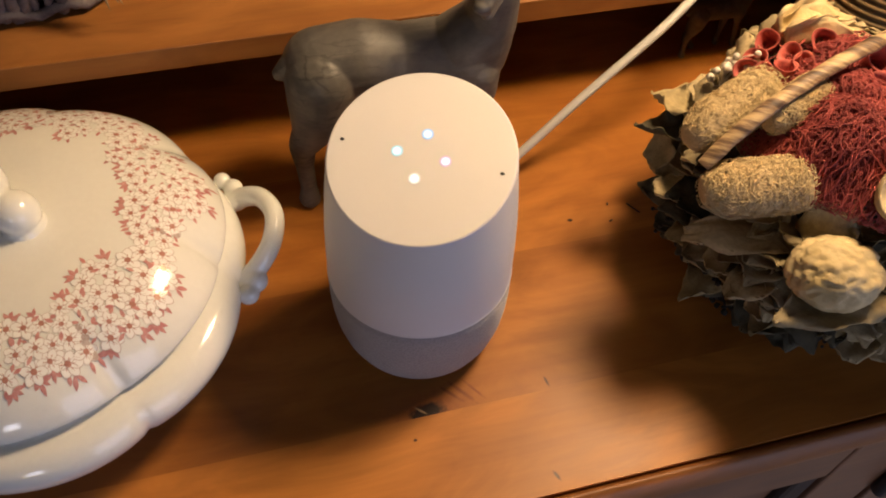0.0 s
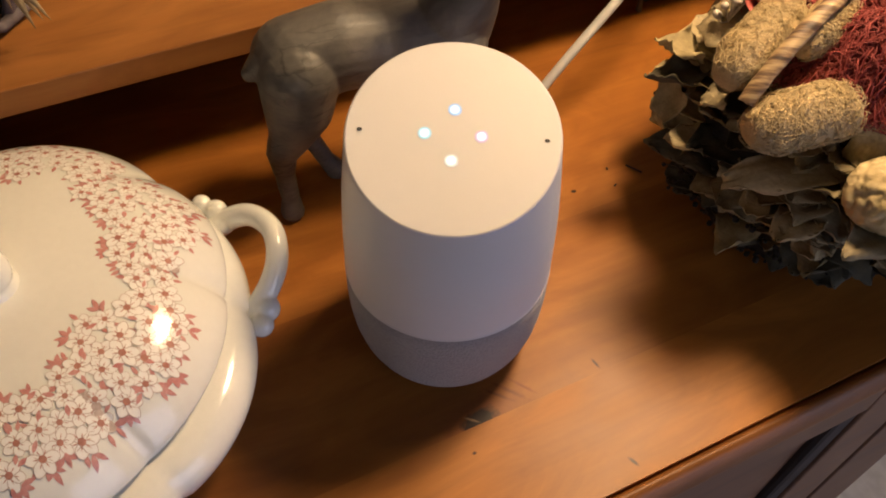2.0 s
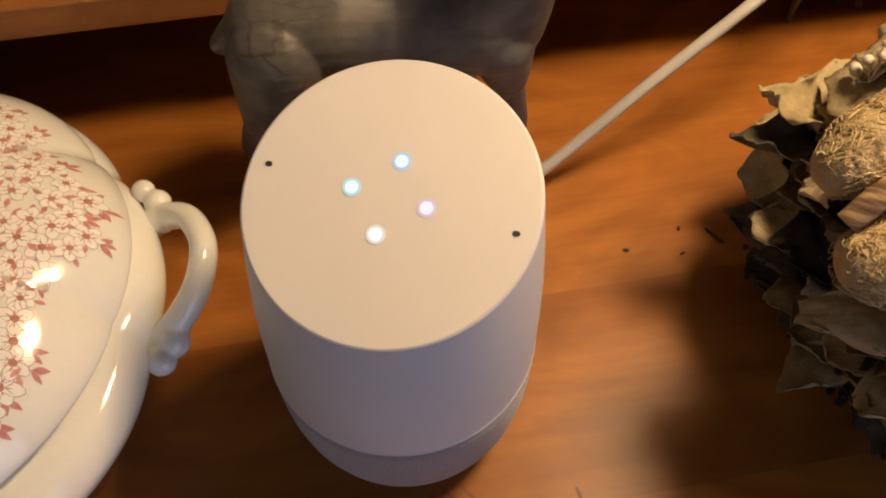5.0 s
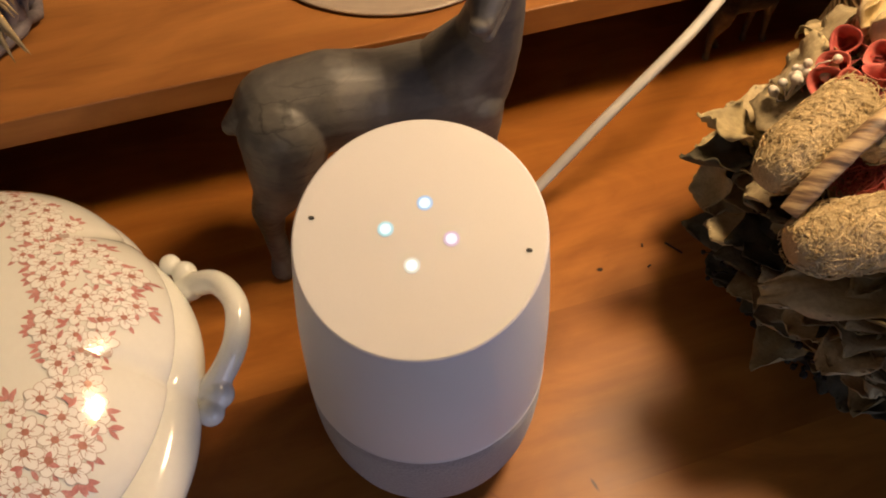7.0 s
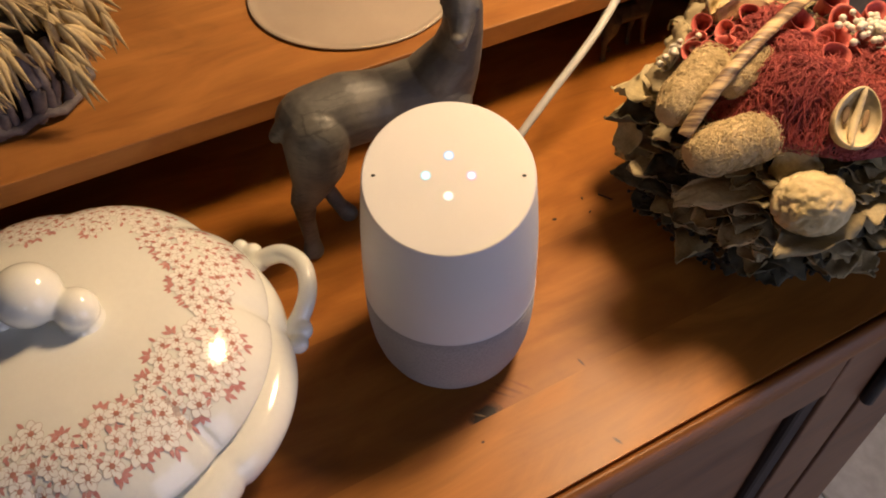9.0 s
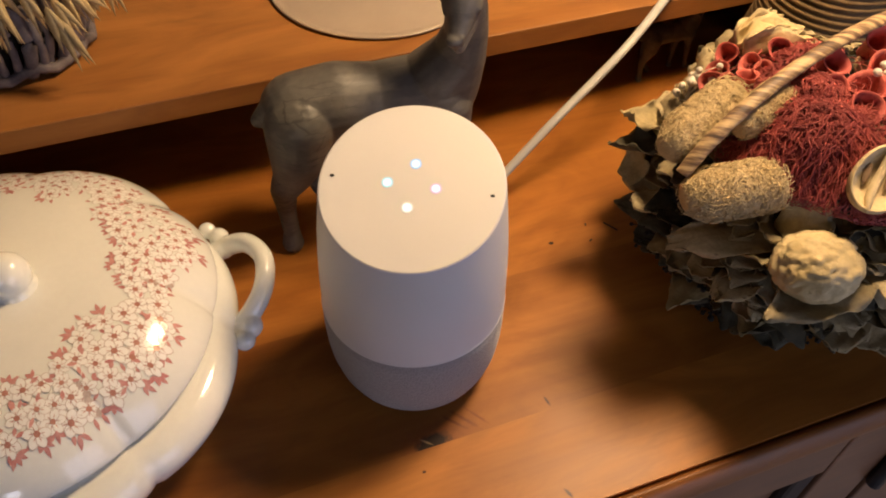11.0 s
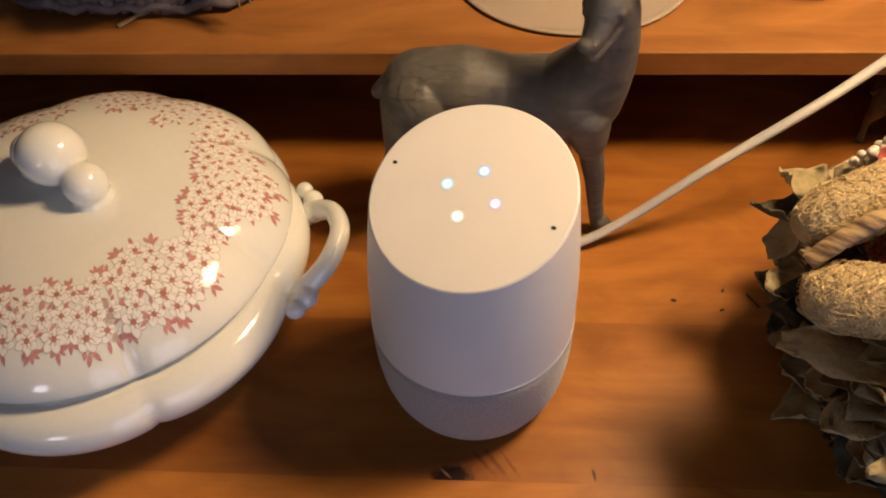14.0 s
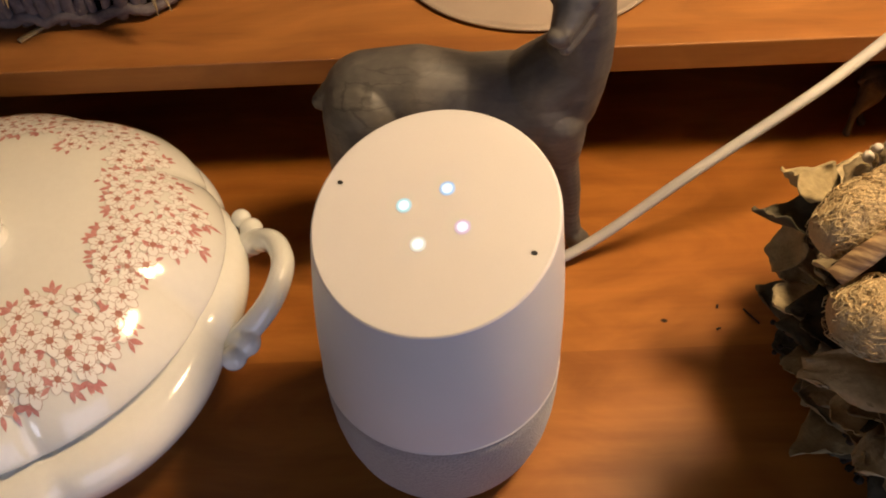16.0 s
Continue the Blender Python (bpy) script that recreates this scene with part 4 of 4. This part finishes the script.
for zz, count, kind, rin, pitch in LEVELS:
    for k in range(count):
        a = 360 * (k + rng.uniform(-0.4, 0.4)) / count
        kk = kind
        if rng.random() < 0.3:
            kk = rng.choice(("dry_grey_green_leaf", "dry_tan_leaf", "dry_dark_and_gap_shade_leaf"))
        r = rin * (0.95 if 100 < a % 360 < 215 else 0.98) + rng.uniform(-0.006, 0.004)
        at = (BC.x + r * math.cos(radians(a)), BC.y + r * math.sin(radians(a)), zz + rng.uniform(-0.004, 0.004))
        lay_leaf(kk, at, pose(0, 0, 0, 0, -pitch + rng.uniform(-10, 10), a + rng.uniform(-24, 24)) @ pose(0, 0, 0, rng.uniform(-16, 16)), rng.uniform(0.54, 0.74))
# the collar of broad pale leaves lying out over the front, in overlapping tiers
for zz, count, rin, pitch, a0, a1 in ((0.052, 18, 0.076, -5, 212, 372), (0.059, 20, 0.079, -4, 210, 372), (0.066, 20, 0.080, -3, 208, 370), (0.073, 20, 0.079, -2, 206, 370), (0.080, 19, 0.076, 0, 206, 368),
                                      (0.087, 18, 0.072, 2, 206, 365), (0.094, 15, 0.066, 3, 208, 362), (0.100, 11, 0.060, 4, 210, 360)):
    for k in range(count):
        a = a0 + (a1 - a0) * (k + rng.uniform(0.0, 1.0)) / count
        r = rin + rng.uniform(-0.006, 0.006)
        at = (BC.x + r * math.cos(radians(a)), BC.y + r * math.sin(radians(a)), zz + rng.uniform(-0.003, 0.003))
        lay_leaf(rng.choice(("dry_tan_leaf", "dry_grey_green_leaf", "dry_tan_leaf", "dry_dark_and_gap_shade_leaf")), at, pose(0, 0, 0, 0, -pitch + rng.uniform(-8, 10), a + rng.uniform(-40, 40)) @ pose(0, 0, 0, rng.uniform(-12, 12)), rng.uniform(0.42, 0.72))
# drooping leaves that roof the shoulder all round
for zz, count, rin, droop in ((0.094, 22, 0.070, 6), (0.101, 21, 0.066, 10), (0.108, 20, 0.061, 13), (0.115, 18, 0.054, 16), (0.122, 15, 0.046, 17), (0.129, 12, 0.036, 16)):
    for k in range(count):
        a = 360 * (k + rng.uniform(-0.4, 0.4)) / count
        r = rin + rng.uniform(-0.005, 0.003)
        at = (BC.x + r * math.cos(radians(a)), BC.y + r * math.sin(radians(a)), zz + rng.uniform(-0.003, 0.003))
        lay_leaf(rng.choice(("dry_tan_leaf", "dry_grey_green_leaf", "dry_tan_leaf")), at, pose(0, 0, 0, 0, droop + rng.uniform(-9, 9), a + rng.uniform(-45, 45)) @ pose(0, 0, 0, rng.uniform(-13, 13)), rng.uniform(0.42, 0.62))
# broad leaves laid over the shoulder and the top
for k in range(46):
    a, r = rng.uniform(0, 6.28), 0.070 * math.sqrt(rng.random())
    x, y = BC.x + r * math.cos(a), BC.y + r * math.sin(a)
    lay_leaf(rng.choice(("dry_tan_leaf", "dry_tan_leaf", "dry_grey_green_leaf")), (x, y, dome(x, y) - 0.004), facing(dome_normal(x, y), rng.uniform(0, 360)), rng.uniform(0.45, 0.72))


def loofah_piece(centre, axis, length, r, seed):
    """A barrel of loofah: a rough body, wrapped in a net of fibres."""
    r2 = random.Random(seed)
    ax = Vector(axis).normalized()
    m = ax.to_track_quat("X", "Z").to_matrix().to_4x4()
    m.translation = centre
    prof = smooth_line([(-0.5, 0.0), (-0.49, 0.40), (-0.43, 0.66), (-0.25, 0.90), (0.1, 1.0), (0.35, 0.96), (0.46, 0.84), (0.5, 0.66), (0.48, 0.35), (0.46, 0.0)], 26)

    def fn(u, v):
        s, k = prof[min(26, round(v * 26))]
        a = 2 * math.pi * u
        p = Vector((s * length, r * k * math.cos(a), r * k * math.sin(a)))
        return m @ (p * (1 + 0.05 * noise.noise(p * 70 + Vector((seed, 0, 0)))))
    piece = part("loofah", grid_sheet(fn, 40, 26), loofah, arr, "pale cut piece of dried loofah")
    net = bmesh.new()
    for k in range(620):
        a, s = r2.uniform(0, 6.28), r2.uniform(-0.5, 0.46)
        da, ds = r2.uniform(-0.9, 0.9), r2.uniform(-0.06, 0.2)
        line = []
        for j in range(7):
            t = j / 6
            q = max(-0.5, min(0.5, s + ds * t + 0.02 * math.sin(8 * t + k)))
            rad = r * (1.0 + r2.uniform(0, 0.07)) * (1 - (2.6 if q < 0 else 1.0) * max(0, abs(q) - (0.22 if q < 0 else 0.38)) ** (1.3 if q < 0 else 1.0))
            line.append(m @ Vector((q * length, rad * math.cos(a + da * t), rad * math.sin(a + da * t))))
        sweep(net, line, r2.uniform(0.00013, 0.00024), 3)
    for k in range(70):
        a, k0 = r2.uniform(0, 6.28), r2.uniform(0.45, 1.0)
        p0 = Vector((0.47 * length, r * k0 * math.cos(a), r * k0 * math.sin(a)))
        p1 = p0 + Vector((r2.uniform(0.001, 0.0042), r2.uniform(-0.0016, 0.0016), r2.uniform(-0.0016, 0.0016)))
        sweep(net, [m @ p0, m @ p0.lerp(p1, 0.5), m @ p1], 0.00018, 3)
    part("loofah_fibre", net, loofah_fibre, piece, "fine straw-coloured net of fibres", kind="stuff")
    return piece


loofah_piece((0.151, -0.038, 0.120), (0.96, -0.20, 0.10), 0.049, 0.0136, 1)
loofah_piece((0.152, -0.003, 0.135), (0.92, 0.32, 0.20), 0.052, 0.0128, 2)
loofah_piece((0.178, -0.012, 0.142), (0.90, 0.30, 0.22), 0.034, 0.0100, 3)

# cane handle
HC, HR, HA, HZ, HH = Vector((0.247, 0.002)), 0.1315, 0.2456, 0.1025, 0.0624
hb = bmesh.new()
uvl = hb.loops.layers.uv.new("UVMap")
hl = []
for k in range(97):
    s = 0.40 + (math.pi - 0.56) * k / 96
    hl.append(Vector((HC.x - HR * math.cos(s) * math.cos(HA), HC.y - HR * math.cos(s) * math.sin(HA) + 0.005 * math.sin(s), HZ + HH * math.sin(s))))
rings = []
for k, q in enumerate(hl):
    d = (hl[min(96, k + 1)] - hl[max(0, k - 1)]).normalized()
    side = d.cross(Vector((0, 0, 1))).normalized()
    w = side.cross(d)
    rr = 0.0038 * (1 + 0.09 * ((k % 6) / 5.0))
    rings.append([hb.verts.new(q + rr * (math.cos(a) * side + 0.62 * math.sin(a) * w)) for a in (2 * math.pi * j / 12 for j in range(12))])
for k in range(96):
    for j in range(12):
        f = hb.faces.new((rings[k][j], rings[k][(j + 1) % 12], rings[k + 1][(j + 1) % 12], rings[k + 1][j]))
        for lp, (ku, ju) in zip(f.loops, ((k, j), (k, j + 1), (k + 1, j + 1), (k + 1, j))):
            lp[uvl].uv = (ku / 96 + 0.012 * ju / 12 * 4, ju / 12)
part("cane_handle", hb, ribbon_mat, arr, "arched handle wrapped in striped cane ribbon")


def wrinkled(centre, axes, spin, seed):
    bm = bmesh.new()
    bmesh.ops.create_icosphere(bm, subdivisions=5, radius=1)
    m = pose(*centre, 0, 0, spin)
    for v in bm.verts:
        n = v.co.copy()
        k = noise.noise(n * 2.2 + Vector((seed, 0, 0)))
        ridge = 1 - min(1.0, abs(noise.noise(Vector((n.x * 1.2, n.y * 2.4, n.z * 2.4)) + Vector((0, seed, 2 * k)))) * 3.2)
        v.co = m @ Vector((n.x * axes[0], n.y * axes[1], n.z * axes[2])).lerp(Vector((0, 0, 0)), 0.085 * ridge ** 2 - 0.05 * k + 0.020 * noise.noise(n * 12 + Vector((0, 0, seed))))
    return bm


part("seed_pod", wrinkled((0.1775, -0.081, 0.1005), (0.0218, 0.0185, 0.0172), -20, 3), pod_cream, arr, "wrinkled cream seed pod")


def split_pod(centre, n, spin):
    """A halved pod: a cupped oval lining with a thick rim and a ridge down its middle."""
    m = facing(n, spin)
    m.translation = centre
    prof = smooth_line([(0.0, -0.006), (0.5, -0.005), (0.85, -0.0015), (0.95, 0.0012), (1.02, 0.0006), (1.03, -0.003), (0.8, -0.010), (0.0, -0.013)], 28)

    def fn(u, v):
        r, z = prof[min(28, round(v * 28))]
        a = 2 * math.pi * u
        return m @ Vector((0.0160 * r * math.cos(a), 0.0115 * r * math.sin(a) * (1 - 0.18 * math.cos(a)), z))
    pod = part("split_pod", grid_sheet(fn, 48, 28), pod_inside, arr, "pale halved seed pod")
    rib = [tuple(m @ Vector(q)) for q in ((-0.0165, 0, 0.0004), (-0.006, 0.0006, -0.0022), (0.004, -0.0004, -0.0030), (0.0165, 0, 0.0004))]
    part("pod_ridge", tube(rib, [0.0012, 0.0016, 0.002, 0.0022, 0.0022, 0.002, 0.0018, 0.0016, 0.0013], 8, 8), pod_inside, pod)
    for s in (-1, 1):
        b2 = bmesh.new()
        ball(b2, (0, 0, 0), 0.0032, 3, (1.6, 0.55, 0.25))
        bmesh.ops.transform(b2, matrix=m @ pose(0.001, 0.0052 * s, -0.0033), verts=b2.verts)
        part("pod_hollow", b2, rind, pod)


split_pod((0.203, -0.070, 0.141), (-0.35, -0.55, 0.76), 78)


def seed_cup(centre, n, r, length):
    m = facing(n, rng.uniform(0, 360))
    m.translation = centre
    ph = rng.uniform(0, 6)
    prof = smooth_line([(0.55, -1.0), (0.70, -0.5), (0.92, -0.1), (1.04, 0.0), (0.98, 0.02), (0.80, -0.06), (0.62, -0.35), (0.5, -0.75), (0.0, -0.8)], 20)

    def fn(u, v):
        k, z = prof[min(20, round(v * 20))]
        a = 2 * math.pi * u
        k *= 1 + 0.07 * math.sin(3 * a + ph)
        return m @ Vector((r * k * math.cos(a), r * k * math.sin(a), z * length))
    part("seed_cup", grid_sheet(fn, 28, 20), coral, arr)


for x, y, r in ((0.222, -0.034, 0.0088), (0.233, -0.020, 0.0098), (0.246, -0.032, 0.0085), (0.215, -0.016, 0.0080), (0.226, -0.002, 0.0082), (0.250, -0.012, 0.0085), (0.262, -0.040, 0.0088), (0.272, -0.018, 0.0090),
                (0.172, 0.021, 0.0064), (0.180, 0.028, 0.0066), (0.176, 0.013, 0.0056), (0.190, 0.036, 0.0060), (0.196, 0.012, 0.0058), (0.192, 0.020, 0.0058), (0.200, 0.031, 0.0060), (0.186, 0.012, 0.0056), (0.209, 0.020, 0.0058), (0.262, 0.006, 0.0080), (0.280, -0.052, 0.0085)):
    n = dome_normal(x, y)
    n = (n + Vector((rng.uniform(-0.5, 0.5) - 0.15, rng.uniform(-0.6, 0.3) - 0.15, 0))).normalized()
    seed_cup(Vector((x, y, dome(x, y) + 0.010 + rng.uniform(-0.002, 0.004))), n, r, r * 2.0)


def berries(cx, cy, spread, count):
    for k in range(count):
        x, y = cx + rng.gauss(0, spread), cy + rng.gauss(0, spread)
        b2 = bmesh.new()
        zt = dome(x, y) + rng.uniform(0.010, 0.016)
        ball(b2, (x, y, zt), rng.uniform(0.0017, 0.0023), 2)
        sweep(b2, [(cx, cy, dome(cx, cy)), ((cx + x) / 2, (cy + y) / 2, zt - 0.004), (x, y, zt)], 0.0004, 4)
        part("berry", b2, berry, arr)


berries(0.171, 0.034, 0.0038, 18)
berries(0.254, -0.026, 0.0065, 42)


def sisal_hank(name, cx, cy, rx, ry, spin, count, lift, seed):
    """A tangle of coloured fibres over the dome."""
    r2 = random.Random(seed)
    ca, sa = math.cos(radians(spin)), math.sin(radians(spin))

    def pad_point(u, v):
        px, py = rx * 0.92 * v * math.cos(6.2832 * u), ry * 0.92 * v * math.sin(6.2832 * u)
        x, y = cx + px * ca - py * sa, cy + px * sa + py * ca
        far = max(1.0, math.hypot(x - BC.x, y - BC.y) / 0.073)
        x, y = BC.x + (x - BC.x) / far, BC.y + (y - BC.y) / far
        return x, y, dome(x, y) + (lift - 0.006) * (1 - v ** 3) - 0.004 + 0.0016 * noise.noise(Vector((x, y, seed)) * 240)

    # Pad under the fibres, its darker red standing for the shade among them.
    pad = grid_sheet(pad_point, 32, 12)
    hank = part(name, pad, sisal_pad_shade, arr, "tangled wad of red sisal fibre")
    bm = bmesh.new()
    for k in range(count):
        rr, aa = math.sqrt(r2.random()), r2.uniform(0, 6.28)
        px, py = rx * rr * math.cos(aa), ry * rr * math.sin(aa)
        head, bend, wob = r2.uniform(0, 6.28), r2.uniform(-2.8, 2.8), r2.uniform(0, 6)
        if r2.random() < 0.25:
            bend *= 2.2
        step = r2.uniform(0.0019, 0.0042)
        hgt = r2.uniform(0.0, 1.0)
        line = []
        for j in range(13):
            inside = (px / rx) ** 2 + (py / ry) ** 2
            gx, gy = cx + px * ca - py * sa, cy + px * sa + py * ca
            far = math.hypot(gx - BC.x, gy - BC.y)
            if far > 0.078:
                gx, gy = BC.x + (gx - BC.x) * 0.078 / far, BC.y + (gy - BC.y) * 0.078 / far
                head += 1.1
            line.append((gx, gy, dome(gx, gy) + lift * (1 - 0.55 * min(1, inside)) * (0.55 + 0.55 * hgt) + 0.0016 * math.sin(j * 0.9 + wob)))
            px, py = px + step * math.cos(head), py + step * math.sin(head)
            head += bend * 0.22
            if inside > 1.1:
                head += 0.9
        sweep(bm, line, r2.uniform(0.00016, 0.00032), 4)
    part("sisal_fibre", bm, sisal, hank, "thin curly red fibres", kind="stuff")


sisal_hank("sisal_wad", 0.190, -0.036, 0.027, 0.022, -35, 820, 0.019, 5)
sisal_hank("sisal_wad", 0.203, -0.014, 0.020, 0.015, 10, 420, 0.015, 6)
sisal_hank("sisal_wad", 0.226, -0.070, 0.023, 0.013, 20, 680, 0.013, 7)
sisal_hank("sisal_wad", 0.215, 0.014, 0.022, 0.012, 15, 200, 0.012, 8)
sisal_hank("sisal_wad", 0.254, -0.050, 0.020, 0.013, 0, 300, 0.012, 9)

# cream husk on the far shoulder, a ruffled pale leaf, round tan leaves
for k in range(7):
    husk = leaf_mesh(0.044, 0.014, 0.8, 0.22, 0.0006, 40 + k, pod_cream)
    ob = new("husk", husk)
    ob.parent = arr
    ob.matrix_basis = Matrix.Translation(Vector((0.196, 0.036 + 0.0025 * (k - 3), dome(0.215, 0.036) + 0.006 + 0.001 * (3 - abs(k - 3)))) - arr.location) @ pose(0, 0, 0, 18 * (k - 3), -10, 4 + 3 * (k - 3))
for k in range(4):
    ob = new("ruffled_leaf", leaf_mesh(0.034, 0.026, 0.5, 0.25, 0.0032, 60 + k, pod_inside))
    ob.parent = arr
    ob.matrix_basis = Matrix.Translation(Vector((0.238, -0.062 - 0.004 * k, dome(0.24, -0.066) + 0.010)) - arr.location) @ pose(0, 0, 0, -25 + 18 * k, -12, -70 + 40 * k)
for x, y, s in ((0.196, 0.056, 0), (0.182, 0.052, 60), (0.205, 0.066, 110), (0.163, 0.052, 160), (0.158, 0.040, 200), (0.150, 0.026, 170)):
    lay_leaf("dry_tan_leaf" if x > 0.17 else "dry_grey_green_leaf", (x, y, dome(x, y) + 0.003), facing(dome_normal(x, y), s, 10), 0.72 if x > 0.17 else 0.5)

# a long pale leaf lying out from under the loofah, and a dark folded one standing between the loofahs
for kind, root, tip, long, wide, cupped in ((leaf_tan, (0.188, -0.062, 0.101), (0.124, -0.026, 0.085), 0.072, 0.026, -0.10), (leaf_tan, (0.205, -0.085, 0.088), (0.150, -0.090, 0.085), 0.056, 0.034, 0.05),
                                            (leaf_dark_gap_shade, (0.166, -0.018, 0.090), (0.139, -0.008, 0.104), 0.034, 0.030, 0.5), (leaf_grey, (0.162, 0.034, 0.098), (0.146, 0.046, 0.106), 0.026, 0.022, 0.2),
                                            (leaf_dark_gap_shade, (0.165, 0.034, 0.088), (0.130, 0.036, 0.094), 0.036, 0.020, 0.2)):
    ob = new("leaf", leaf_mesh(long, wide, cupped, 0.04, 0.0018, int(long * 1e4 + wide * 1e3), kind, 0.07))
    ob.parent = arr
    turn = (Vector(tip) - Vector(root)).to_track_quat("X", "Z").to_matrix().to_4x4()
    ob.matrix_basis = Matrix.Translation(Vector(root) - arr.location) @ turn
for root, tip in (((0.160, 0.020, 0.030), (0.1515, 0.026, 0.032)), ((0.160, 0.014, 0.026), (0.1525, 0.015, 0.028)), ((0.160, 0.022, 0.020), (0.154, 0.019, 0.018))):
    mid = ((root[0] + tip[0]) / 2, (root[1] + tip[1]) / 2, (root[2] + tip[2]) / 2 + 0.0015)
    part("twig", tube([root, mid, tip], 0.0004, 8, 5), moss, arr)
for x, y, z in ((0.1515, 0.026, 0.032), (0.1525, 0.015, 0.028), (0.154, 0.019, 0.018)):
    bud = bmesh.new()
    ball(bud, (x, y, z), 0.0013, 2)
    part("bud", bud, moss, arr)

# ---- crumbs on the top ----
for i, (x, y, a, ln) in enumerate(((0.1575, 0.0530, -60, 0.011), (0.139, 0.046, 20, 0.0022), (0.142, 0.060, 70, 0.002))):
    dx, dy = ln / 2 * math.cos(radians(a)), ln / 2 * math.sin(radians(a))
    solid("plant_crumb", tube([(x - dx, y - dy, 0.0006), (x + dx * 0.1, y + dy * 0.2, 0.0009), (x + dx, y + dy, 0.0006)], 0.00055, 6, 6), groove_dark, "tiny dark plant crumb lying on the pine top", "crumb", "crumbs beside the arrangement")

# ---- floor tiles, last ----
tile_bm = box(-0.1505, -0.1505, -0.004, 0.1505, 0.1505, 0.004, 0.002, 1)
tile_mesh = as_mesh(tile_bm, tile_white, False, (0, 0, 0), "tile")
for i in range(-10, 7):
    for j in range(-8, 2):
        x, y = 0.637 + 0.1525 + 0.305 * i, -0.05 + 0.305 * j
        if -2.4 < x < 2.4 and -2.3 < y < 0.3:
            ob = new("tile", tile_mesh)
            ob.parent = floor
            ob.location = (x, y, FLOOR)
